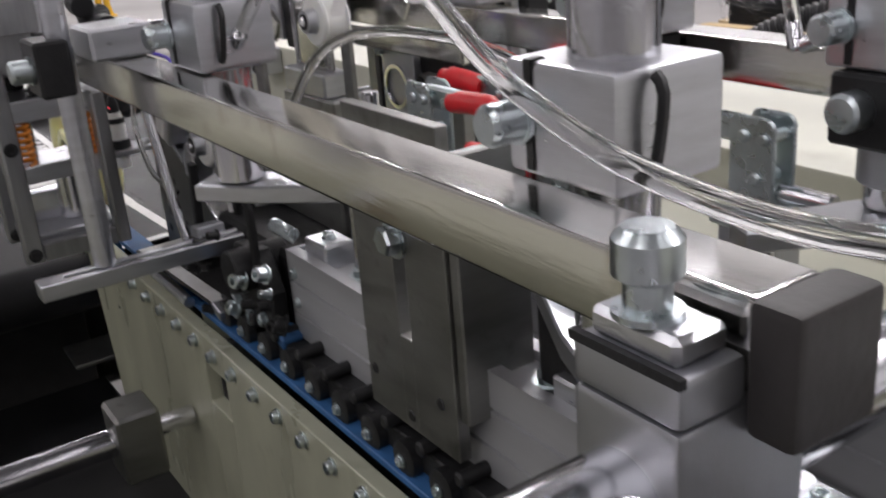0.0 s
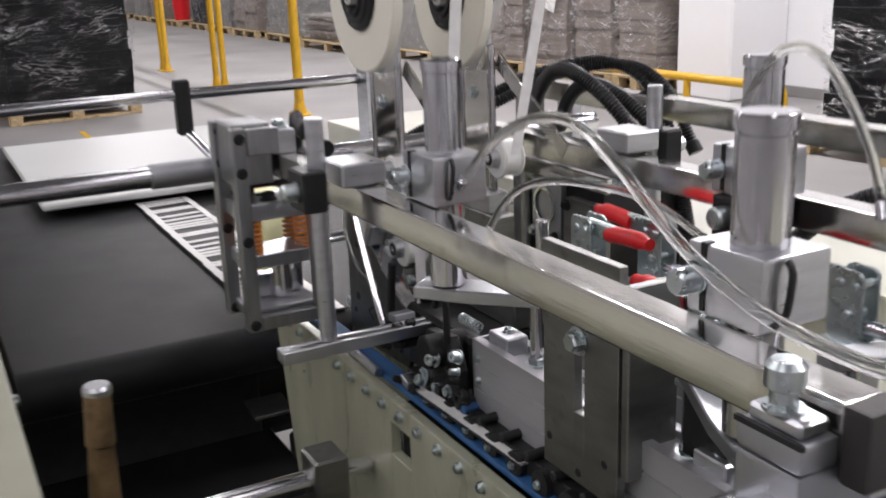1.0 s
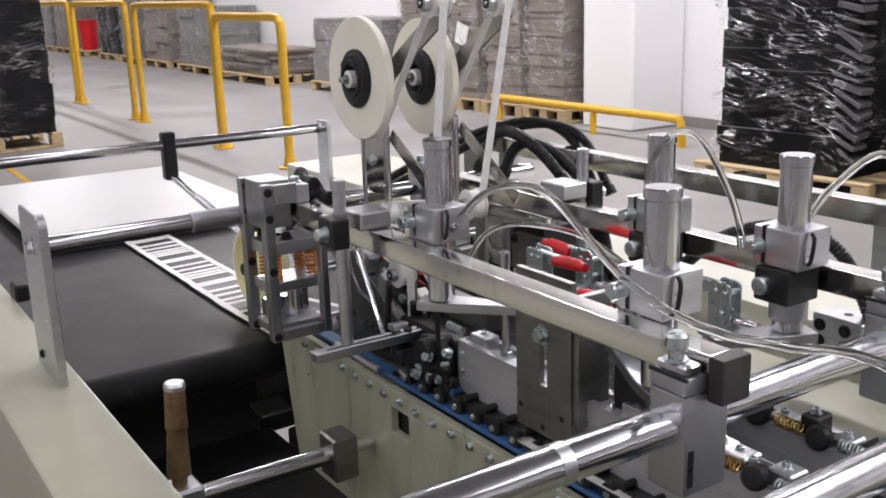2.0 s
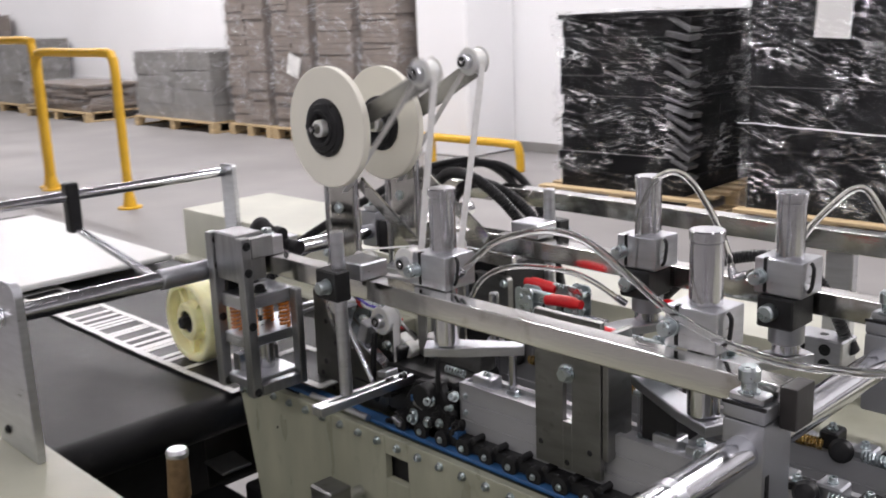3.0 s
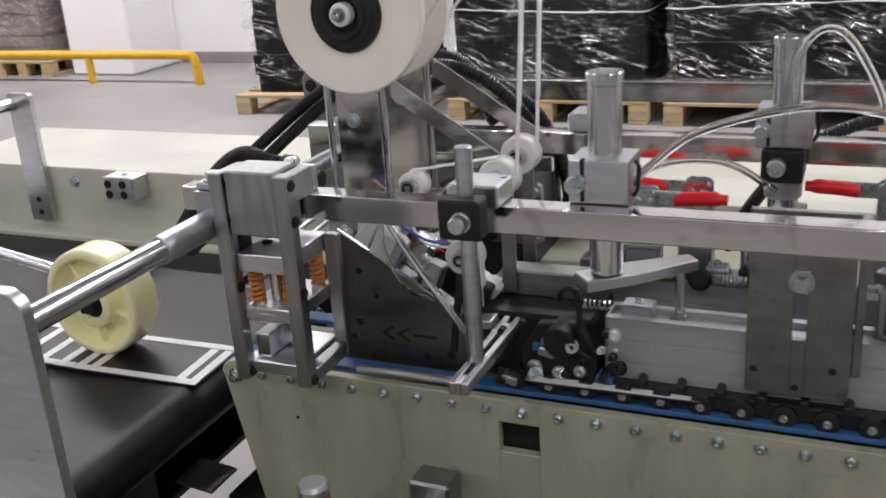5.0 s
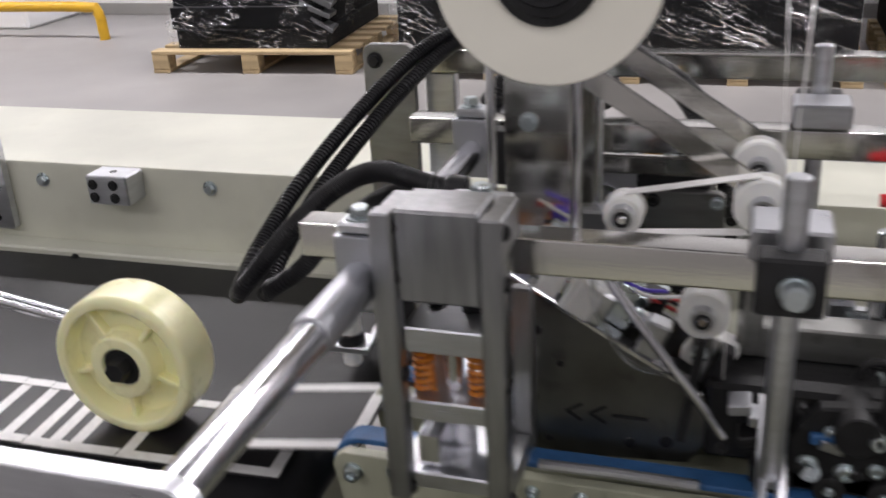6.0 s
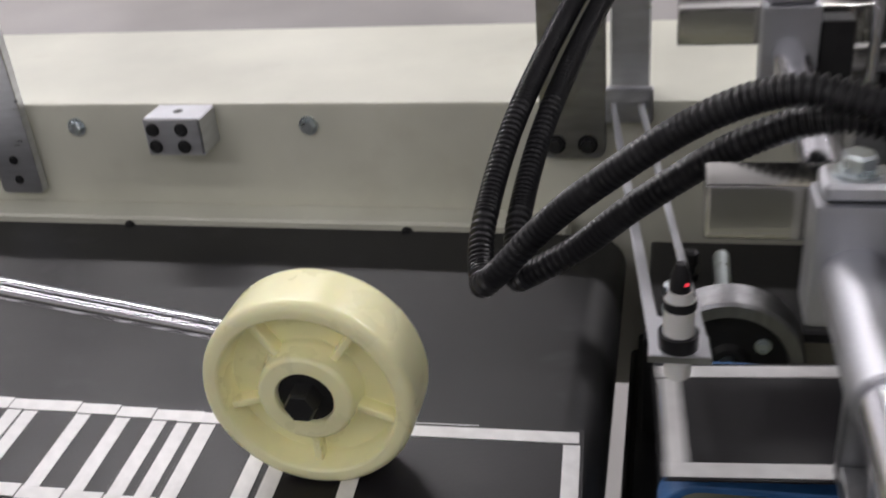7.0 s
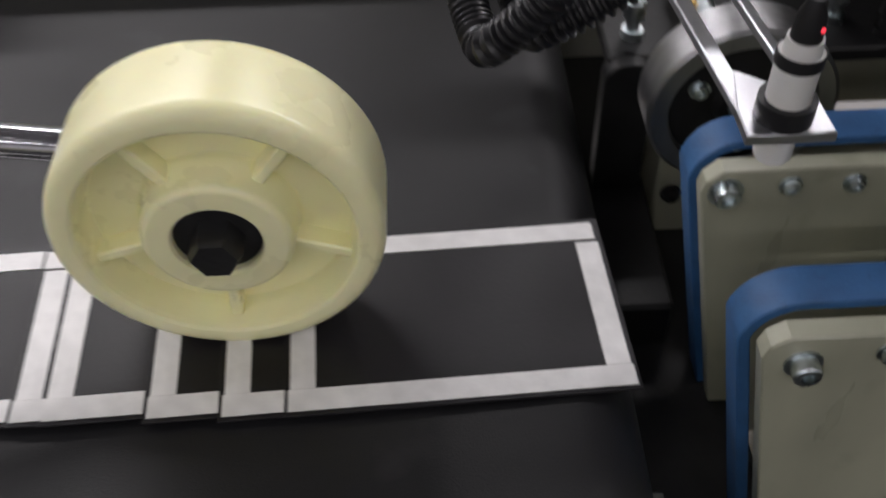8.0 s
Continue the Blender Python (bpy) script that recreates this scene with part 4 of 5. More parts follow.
# ---- toggle clamps ----
def toggle(x, y, z, way, label):
    """A push-pull toggle clamp; (x, y, z): tip of its grip; way: +1 when the body lies towards +x."""
    t = thing("toggle_clamp", (x + way * 0.09, y, 0.9), label, "toggle clamp", "toggle clamps with red grips")
    grip = sweep(smooth_line([(x + way * 0.002, y, z + 0.001), (x + way * 0.02, y, z + 0.001), (x + way * 0.04, y, z), (x + way * 0.058, y, z - 0.002)], 0.006), 0.0085, 14)
    for v in grip.verts:
        v.co.z = z + (v.co.z - z) * 0.95
        if abs(v.co.x - x) < 0.008:
            v.co.y = y + (v.co.y - y) * 0.72
            v.co.z = z + (v.co.z - z) * 0.72
    part("grip", grip, RED, t, "red vinyl grip")
    part("lever", box(min(x + way * 0.050, x + way * 0.092), max(x + way * 0.050, x + way * 0.092), y - 0.0045, y + 0.0045, z - 0.009, z + 0.007, 0.002), ZINC, t)
    bx = x + way * 0.092
    for dy in (-0.010, 0.008):
        part("cheek", slab(rounded(bx - 0.016, bx + 0.016, z - 0.050, z + 0.010, 0.007), "y", y + dy, y + dy + 0.0028), ZINC, t)
    for dz, dx in ((-0.002, -0.005), (-0.002, 0.009), (-0.026, 0.004)):
        part("rivet", rod((bx + dx, y - 0.0125, z + dz), (bx + dx, y + 0.013, z + dz), 0.0038), ZINC, t)
    part("base", box(bx - 0.022, bx + 0.022, y - 0.020, y + 0.020, z - 0.056, z - 0.050, 0.0015), ZINC, t)
    part("plunger", rod((bx + way * 0.014, y, z - 0.034), (bx + way * 0.050, y, z - 0.034), 0.006), CHROME, t)
    part("stand", box(bx - 0.019, bx + 0.019, y - 0.015, y + 0.015, 0.952 if y < 0.14 else 0.90, z - 0.0565, 0.0015), ALU_DULL, t)
    return t


toggle(0.688, 0.128, 1.060, 1, "zinc toggle clamp with a red grip, closed")
toggle(0.820, 0.088, 1.059, -1, "zinc toggle clamp with a red grip, closed")
toggle(0.900, 0.004, 1.064, 1, "zinc toggle clamp with a red grip, half hidden by a beam")
toggle(0.890, 0.152, 1.060, 1, "zinc toggle clamp with a red grip, closed")

# ---- spring-loaded tape presser ----
pr = thing("spring_presser", (0.38, -0.12, 0.91), "aluminium spring presser with four uprights and orange die springs", "presser")
part("head", box(0.352, 0.412, -0.162, -0.116, 1.072, 1.141, 0.002), PRESS, pr)
for x0 in (0.335, 0.4125):
    part("upright", box(x0, x0 + 0.0165, -0.166, -0.150, 0.905, 1.139, 0.0015), PRESS, pr)
    part("upright", box(x0, x0 + 0.0165, -0.082, -0.070, 0.905, 1.050, 0.0015), PRESS, pr)
    part("side_tie", box(x0 + 0.001, x0 + 0.0155, -0.1495, -0.1125, 1.108, 1.137, 0.001), PRESS, pr)
    part("side_tie", box(x0 + 0.001, x0 + 0.0155, -0.1495, -0.0825, 0.905, 0.921, 0.001), PRESS, pr)
    for sz in (1.128, 1.090, 1.012, 0.913):
        part("screw", socket_screw((x0 + 0.0165, -0.158, sz), (1, 0, 0), 0.0046, 0.002), BLACK, pr)
for z0, z1 in ((1.030, 1.050), (0.974, 0.990), (0.912, 0.926)):
    part("cross_plate", box(0.3520, 0.4120, -0.158, -0.072, z0, z1, 0.0012), ALU, pr)
part("name_plate", box(0.372, 0.392, -0.1588, -0.1582, 0.9745, 0.9835, 0), ALU, pr)
part("plate_screw", socket_screw((0.396, -0.12, 1.050), (0, 0, 1), 0.0075, 0.008), BLACK, pr)
part("plate_screw", socket_screw((0.366, -0.12, 1.050), (0, 0, 1), 0.0045, 0.001), BLACK, pr)
part("centre_post", rod((0.382, -0.135, 0.99), (0.382, -0.135, 1.03), 0.007), CHROME, pr)
part("centre_post", rod((0.376, -0.105, 0.926), (0.376, -0.105, 0.974), 0.012), CHROME, pr)
part("shoe", box(0.355, 0.372, -0.150, -0.08, 0.927, 0.955, 0.001), CHROME, pr)
for sx, sy in ((0.361, -0.142), (0.403, -0.142), (0.361, -0.086), (0.403, -0.086)):
    coil = [Vector((sx + 0.0068 * math.cos(a * 0.5), sy + 0.0068 * math.sin(a * 0.5), 0.9905 + 0.0392 * a / 84)) for a in range(85)]
    part("spring", sweep(coil, 0.0020, 6), ORANGE, pr, "orange die spring")
part("top_bracket", box(0.376, 0.420, -0.1155, -0.090, 1.1055, 1.132, 0.001), ALU, pr)
part("top_screw", hex_bolt((0.398, -0.102, 1.132), (0, 0, 1), 0.008, 0.007), ZINC, pr)


def rod_clamp(y, face):
    k = thing("rod_clamp", (0.318, y, 1.08), "split aluminium clamp with a zinc screw joining beam and cross rod", "clamp", "clamps on the cross rod")
    part("body", box(0.299, 0.337, y - 0.028, y - 0.001, 1.052, 1.112, 0.003, seg=2), ALU_DULL, k)
    part("cap", box(0.302, 0.334, y - 0.026, y - 0.003, 1.1125, 1.121, 0.002), ALU, k)
    part("screw", hex_bolt((0.316, y - 0.014, 1.121), (0, 0, 1), 0.0075, 0.008), ZINC, k)
    part("dark_side", box(0.3375, 0.348 if face else 0.36, y - 0.024, y - 0.003, 1.045, 1.10, 0.001), BLACK, k)
    return k


rod_clamp(-0.118, True)
rod_clamp(0.182, False)

# sensor on a polished fork
se = thing("photo_sensor", (0.248, -0.01, 0.93), "white and black photo sensor on a polished metal fork", "sensor")
part("fork", slab([(0.230, -0.030), (0.268, -0.030), (0.2665, -0.006), (0.2505, 0.004), (0.2345, 0.016), (0.230, -0.012)], "z", 0.946, 0.952, 0.0008), ALU, se)
part("prong", slab([(0.2300, -0.012), (0.2355, 0.012), (0.1880, 0.3955), (0.1820, 0.3955)], "z", 0.9462, 0.9518, 0.0008), ALU, se)
part("prong", slab([(0.2600, -0.004), (0.2660, -0.008), (0.2150, 0.3955), (0.2090, 0.3955)], "z", 0.9462, 0.9518, 0.0008), ALU, se)
part("body", lathe((0.248, -0.018, 0.930), (0.248, -0.018, 2), [(0, 0), (0, 0.0075), (0.002, 0.0085), (0.014, 0.0085), (0.014, 0)], 20), WHITE_NYLON, se)
part("nut", lathe((0.248, -0.018, 0.952), (0.248, -0.018, 2), [(0, 0), (0, 0.0125), (0.010, 0.0125), (0.010, 0)], 20), BLACK_PLASTIC, se)
part("barrel", lathe((0.248, -0.018, 0.962), (0.248, -0.018, 2), [(0, 0), (0, 0.0095), (0.019, 0.0095), (0.019, 0.0098), (0.023, 0.0098), (0.023, 0.008), (0.030, 0.0075), (0.030, 0)], 20), WHITE_NYLON, se)
part("ring", lathe((0.248, -0.018, 0.980), (0.248, -0.018, 2), [(0, 0.0096), (0, 0.0101), (0.006, 0.0101), (0.006, 0.0096)], 20), BLACK_PLASTIC, se)
part("cable_gland", lathe((0.248, -0.018, 0.992), (0.248, -0.018, 2), [(0, 0), (0, 0.0065), (0.01, 0.006), (0.018, 0.003), (0.018, 0)], 16), BLACK_PLASTIC, se)
part("light", lathe((0.2515, -0.0225, 0.998), (0.2515, -0.0245, 0.9985), [(0, 0), (0, 0.0012), (0.0010, 0.0010), (0.0016, 0)], 12), LED, se, "small red light")
dr = thing("drive_disc", (0.31, 0.10, 0.89), "dark belt pulley with a bright rim behind the sensor", "pulley")
part("disc", lathe((0.290, 0.125, 0.836), (0.290, 1, 0.836), [(0.004, 0.044), (0, 0.0455), (0, 0.0555), (0.002, 0.0580), (0.030, 0.0580), (0.032, 0.0555), (0.032, 0)], 56), PRESS, dr, "bright turned rim")
part("face", lathe((0.290, 0.128, 0.836), (0.290, 1, 0.836), [(0, 0), (0, 0.013), (0.002, 0.015), (0.004, 0.017), (0.004, 0.0450), (0.006, 0.0455)], 44), BLACK, dr)
part("shaft", rod((0.290, 0.112, 0.836), (0.290, 0.30, 0.836), 0.008), ZINC, dr)
for k in range(3):
    part("screw", socket_screw((0.290 + 0.030 * math.cos(2.1 * k + 0.6), 0.131, 0.836 + 0.030 * math.sin(2.1 * k + 0.6)), (0, -1, 0), 0.005, 0.004), ZINC, dr)
wp = thing("mount_plate", (0.17, 0.39, 0.90), "dark steel plate with rounded corners bolted to the cream beam", "plate")
part("plate", slab(rounded(0.112, 0.178, 0.892, 1.132, 0.012), "y", 0.396, 0.4085), STEEL_DARK, wp)
for bx, bz in ((0.128, 0.908), (0.128, 1.112), (0.160, 0.908)):
    part("bolt", hex_bolt((bx, 0.396, bz), (0, -1, 0), 0.0075, 0.006), BLACK, wp)
part("foot", box(0.176, 0.224, 0.3958, 0.408, 0.930, 0.966, 0.002), ALU, wp, "aluminium foot of the fork")
cr = thing("gear_housing", (0.33, 0.28, 0.62), "cream cast housing with dark screws behind the belt end", "housing")
part("case", box(0.268, 0.345, 0.195, 0.372, 0.60, 0.775, 0.008, seg=3), CREAM, cr)
# Black plate and arm added to make the gap beside the case dark.
part("side_plate", box(0.214, 0.262, 0.085, 0.372, 0.61, 0.700, 0.003), BLACK, cr, "black plate added for the dark gap beside the housing")
part("gap_arm", slab(rounded(0.222, 0.258, 0.66, 0.812, 0.014), "y", 0.205, 0.222), BLACK, cr, "black arm added for the dark gap beside the housing")
# Added over the case to keep the overhead light off it.
part("shade_plate", box(0.225, 0.50, 0.215, 0.372, 0.800, 0.812, 0.002), BLACK, cr, "black plate added to shade the housing")
for bz in (0.64, 0.70, 0.75):
    part("screw", socket_screw((0.280, 0.195, bz), (0, -1, 0), 0.006, 0.005), BLACK, cr)
for k, (bx, by) in enumerate(((0.245, 0.24), (0.262, 0.30), (0.285, 0.235), (0.39, 0.25), (0.42, 0.23), (0.45, 0.26))):
    part("fitting", lathe((bx, by, 0.812), (bx, by, 2), [(0, 0), (0, 0.008), (0.006, 0.008), (0.006, 0.005), (0.016, 0.005), (0.016, 0.0075), (0.028, 0.0075), (0.030, 0.004), (0.030, 0)], 12), (ZINC, BLACK, BRASS)[k % 3], cr)

du = thing("drive_unit", (0.45, 0.31, 0.949), "black drive unit with plates, screws and springs behind the reels", "drive unit")
part("body", box(0.395, 0.545, 0.245, 0.375, 0.86, 1.035, 0.005, seg=2), BLACK, du)
part("side_plate", box(0.372, 0.3945, 0.235, 0.36, 0.87, 1.055, 0.003), STEEL_DARK, du)
part("front_plate", slab(rounded(0.405, 0.470, 0.955, 1.045, 0.012), "y", 0.235, 0.2448), ALU_DULL, du)
part("front_plate", slab(rounded(0.480, 0.560, 0.935, 1.020, 0.008), "y", 0.232, 0.2448), STEEL_DARK, du)
part("dial", lathe((0.436, 0.2348, 1.000), (0.436, -1, 1.000), [(0, 0.020), (0, 0.024), (0.003, 0.024), (0.003, 0.020)], 28), CHROME, du)
for k, (bx, bz) in enumerate(((0.412, 0.962), (0.462, 0.962), (0.412, 1.038), (0.488, 0.945), (0.552, 0.945), (0.488, 1.010), (0.552, 1.010), (0.52, 0.90), (0.43, 0.91))):
    part("screw", socket_screw((bx, 0.232 if bz != 0.90 else 0.245, bz), (0, -1, 0), 0.0055, 0.005), (ZINC, BLACK)[k % 2], du)
for k in range(4):
    bx = 0.402 + 0.040 * k
    part("fitting", lathe((bx, 0.29, 1.035), (bx, 0.29, 2), [(0, 0), (0, 0.011), (0.008, 0.011), (0.008, 0.006), (0.02, 0.006), (0.02, 0.009), (0.034, 0.009), (0.036, 0.005), (0.036, 0)], 14), (ZINC, BLACK_PLASTIC, BRASS, ALU)[k], du)
    coil = [Vector((bx + 0.020 + 0.006 * math.cos(a * 0.7), 0.262 + 0.006 * math.sin(a * 0.7), 1.036 + 0.034 * a / 70)) for a in range(71)]
    part("spring", sweep(coil, 0.0015, 6), ZINC, du)
part("tie_bar", box(0.35, 0.58, 0.222, 0.2315, 1.040, 1.060, 0.002), POLISHED, du)

# lower adjusting rod and its handle
lr = thing("adjusting_rod", (0.55, -0.25, 0.77), "chrome adjusting rod in dark steel clamp blocks", "rod")
part("rod", rod((0.548, -0.36, 0.770), (0.548, -0.13, 0.770), 0.0125, seg=32), CHROME, lr)
part("clamp", box(0.525, 0.572, -0.150, -0.112, 0.735, 0.800, 0.003), STEEL_DARK, lr)
part("end_screw", rod((0.548, -0.112, 0.770), (0.548, -0.077, 0.770), 0.009), CHROME, lr)
part("block", box(0.525, 0.572, -0.385, -0.335, 0.745, 0.793, 0.004), ALU_DULL, lr)
hd = thing("hand_lever", (0.548, -0.360, 0.793), "worn bronze lever handle on the adjusting rod", "handle")
part("grip", lathe((0.548, -0.360, 0.793), (0.542, -0.352, 0.93), [(0, 0), (0, 0.010), (0.010, 0.010), (0.014, 0.0155), (0.075, 0.0125), (0.078, 0.0145), (0.10, 0.0135), (0.128, 0.013), (0.128, 0)], 24), BRONZE, hd)
part("cap", lathe((0.542, -0.352, 0.920), (0.5415, -0.3515, 0.94), [(0, 0.0135), (0.006, 0.0140), (0.010, 0.012), (0.010, 0)], 24), ALU, hd)

# ---- tape reels, dancer arms and tapes ----
def reel(x, y, z, label):
    r = thing("tape_reel", (x, y, z), label, "tape reel", "tape reels")
    part("roll", lathe((x, y - 0.006, z), (x, y + 1, z), [(0.0, 0.042), (0.0, 0.0865), (0.0012, 0.0880), (0.0108, 0.0880), (0.012, 0.0865), (0.012, 0.042), (0, 0.042)], 96), TAPE_ROLL, r, "ivory roll of tape")
    hub = part("hub", lathe((x, y - 0.018, z), (x, y + 1, z), [(0.010, 0.0), (0.010, 0.016), (0.004, 0.018), (0.0, 0.022), (0.0, 0.026), (0.003, 0.0275), (0.004, 0.034), (0.006, 0.0355), (0.008, 0.0415), (0.011, 0.0425), (0.034, 0.0425), (0.034, 0.0)], 48), BLACK_PLASTIC, r, "black plastic hub")
    for k in range(3):
        g = box(0.0345, 0.0405, -0.0125, -0.009, -0.004, 0.004, 0.001)
        g.transform(Matrix.Translation((x, y, z)) @ Matrix.Rotation(radians(120 * k + 30), 4, "Y"))
        part("hub_lug", g, BLACK_PLASTIC, hub)
    part("washer", lathe((x, y - 0.022, z), (x, y + 1, z), [(0, 0), (0, 0.010), (0.0015, 0.0125), (0.012, 0.0125), (0.012, 0)], 28), WHITE_NYLON, hub)
    part("shaft", rod((x, y - 0.034, z), (x, y + 0.06, z), 0.0042), CHROME, hub)
    part("nut", hex_bolt((x, y - 0.022, z), (0, -1, 0), 0.0055, 0.005), STEEL_DARK, hub)
    return r


REELS = [reel(0.427, 0.0, 1.276, "ivory roll of tape on a black hub, turning"), reel(0.402, 0.125, 1.268, "ivory roll of tape on a black hub, turning")]


def reel_post(y, label):
    p = thing("reel_stand", (0.40, y, 1.0), label, "stand", "stands under the tape reels")
    part("plate", slab(rounded(0.384, 0.440, 1.03, 1.290, 0.006), "y", y, y + 0.008), POLISHED, p)
    part("edge_rod", rod((0.372, y + 0.004, 1.03), (0.372, y + 0.004, 1.21), 0.004), CHROME, p)
    part("edge_rod", rod((0.444, y + 0.004, 1.03), (0.444, y + 0.004, 1.21), 0.004), CHROME, p)
    part("foot", box(0.362, 0.455, y - 0.012, y + 0.020, 1.005, 1.03, 0.002), ALU, p)
    part("base_plate", box(0.355, 0.470, y - 0.012, y + 0.02, 0.96, 1.0045, 0.002), STEEL_DARK, p)
    part("brace", box(0.43, 0.60, y + 0.010, y + 0.014, 1.135, 1.155, 0.001, None, Matrix.Rotation(radians(33), 4, "Y")), POLISHED, p, "polished slanting brace")
    for bz in (1.19, 1.15):
        part("bolt", hex_bolt((0.405, y, bz), (0, -1, 0), 0.006, 0.004), ZINC, p)
    return p


reel_post(0.026, "polished steel stand under a tape reel")
reel_post(0.150, "polished steel stand under a tape reel")
ARM = 0.205
PIVOTS = [(0.427, 0.042, 1.276), (0.402, 0.166, 1.268)]
ARMS = []
for k, (x, y, z) in enumerate(PIVOTS):
    a = thing("dancer_arm", (x, y, z), "grey steel dancer arm with a white tape roller at its tip", "dancer arm", "dancer arms")
    part("bar", slab(rounded(x - 0.016, x + ARM - 0.010, z - 0.014, z + 0.014, 0.006), "y", y, y + 0.005), STEEL_DARK, a)
    part("boss", rod((x, y - 0.006, z), (x, y + 0.010, z), 0.015), ALU, a)
    tip = (x + ARM, y, z)
    roll = part("roller", lathe((tip[0], y - 0.034, z), (tip[0], 1, z), [(0, 0), (0, 0.0185), (0.002, 0.0200), (0.004, 0.0175), (0.022, 0.0175), (0.024, 0.0200), (0.026, 0.0185), (0.026, 0)], 28), WHITE_NYLON, a, "white nylon roller")
    part("roller_cap", lathe((tip[0], y - 0.046, z), (tip[0], 1, z), [(0, 0), (0, 0.0095), (0.001, 0.0110), (0.012, 0.0110), (0.012, 0)], 24), ALU, roll)
    part("roller_bore", lathe((tip[0], y - 0.0466, z), (tip[0], 1, z), [(0, 0), (0, 0.0075), (0.0006, 0.0075)], 20), BLACK, roll)
    part("roller_pin", rod((tip[0], y - 0.048, z), (tip[0], y + 0.006, z), 0.0035), CHROME, roll)
    ARMS.append(a)


def arm_angle(k, t):
    c = math.cos(2 * math.pi * (t - 3.47 + 0.045 * k) / PERIOD)
    return 31.0 - (22.0 - 5.0 * k) * max(0, c) ** 2 + 1.5 * math.sin(4 * math.pi * (t - 3.4) / PERIOD + k)


# still rollers that lead the tape on
LEAD = [(0.592, 0.006, 1.100), (0.588, 0.088, 1.104)]


def lead_roller(x, y, z, r, label, post):
    q = thing("guide_roller", (x, y, z), label, "roller", "white tape rollers")
    roll = part("roller", lathe((x, y - 0.018, z), (x, 1, z), [(0, 0), (0, r), (0.002, r + 0.0015), (0.004, r - 0.001), (0.020, r - 0.001), (0.022, r + 0.0015), (0.024, r), (0.024, 0)], 28), WHITE_NYLON, q)
    part("cap", lathe((x, y - 0.027, z), (x, 1, z), [(0, 0), (0, 0.0095), (0.009, 0.0105), (0.009, 0)], 22), ALU, roll)
    part("bore", lathe((x, y - 0.0276, z), (x, 1, z), [(0, 0), (0, 0.0068), (0.0006, 0.0068)], 20), BLACK, roll)
    part("pin", rod((x, y - 0.029, z), (x, y + 0.016, z), 0.004), CHROME, roll)
    part("holder", box(x - 0.008, x + 0.008, y + 0.008, y + 0.013, min(post, z), max(post, z) + 0.006, 0.001), STEEL_DARK, q)
    return q


lead_roller(*LEAD[0], 0.0205, "white nylon tape roller on a pin above the beam", 0.96)
lead_roller(*LEAD[1], 0.0205, "white nylon tape roller on a pin above the beam", 0.96)
lead_roller(0.487, 0.012, 1.085, 0.0145, "small white nylon tape roller", 0.96)
lead_roller(0.554, -0.012, 1.014, 0.0190, "white nylon tape roller of the applicator", 0.93)
TAPES = []
for k in range(2):
    down = thing("tape_run", (0, 0, 0), "narrow white tape running down from a dancer arm", "tape", "tape runs")
    part("strip", box(-0.0004, 0.0004, -0.006, 0.006, -0.200, 0, 0), TAPE, down, smooth=False)
    low_run = thing("tape_run", (0, 0, 0), "narrow white tape running up from a guide roller", "tape", "tape runs")
    part("strip", box(-0.0010, -0.0005, -0.006, 0.006, 0, 0.200, 0), TAPE, low_run, smooth=False)
    feed = thing("tape_run", (0, 0, 0), "narrow white tape running from a reel to a dancer arm", "tape", "tape runs")
    part("strip", box(-0.0004, 0.0004, -0.006, 0.006, -0.235, 0, 0), TAPE, feed, smooth=False)
    TAPES.append((down, low_run, feed))
bt = thing("tape_run", (0.55, -0.01, 1.11), "white tape running level between two rollers", "tape", "tape runs")
part("strip", box(0.487, 0.592, -0.012, 0.0, 1.0745, 1.0755, 0, None, Matrix.Rotation(radians(-4), 4, "Y")), TAPE, bt, smooth=False)
part("strip", box(0.487, 0.590, -0.001, 0.011, 1.1105, 1.1115, 0, None, Matrix.Rotation(radians(-11), 4, "Y")), TAPE, bt, smooth=False)
ht = thing("tape_run", (0.57, -0.016, 0.98), "white tape hanging from the head roller", "tape", "tape runs")
part("strip", box(0.5715, 0.5723, -0.022, -0.010, 0.93, 1.012, 0), TAPE, ht, smooth=False)

# ---- tape laying head ----
head = thing("tape_applicator", (0.48, 0, 0.86), "tape applicator of grey plates, white blocks and fine wires", "applicator")
part("side_plate", slab([(0.392, 1.030), (0.400, 1.034), (0.556, 0.940), (0.566, 0.925), (0.562, 0.895), (0.548, 0.872), (0.388, 0.862)], "y", -0.024, -0.018, 0.0008), PLATE_SHADED, head, "grey marked side plate")
# Black block added behind the side plate to keep the inside dark.
part("dark_filler", box(0.400, 0.555, -0.012, 0.045, 0.870, 0.935, 0.003), BLACK, head)
part("cheek", slab([(0.392, 1.040), (0.400, 1.044), (0.575, 0.940), (0.566, 0.895), (0.388, 0.875)], "y", 0.050, 0.056, 0.0008), STEEL_DARK, head)
edge = Matrix.Rotation(radians(31), 4, "Y")
part("bright_edge", box(0.385, 0.570, -0.027, -0.010, 0.9845, 0.9895, 0.001, None, edge), CHROME, head, "bright bevelled edge strip")
rnd = random.Random(7)
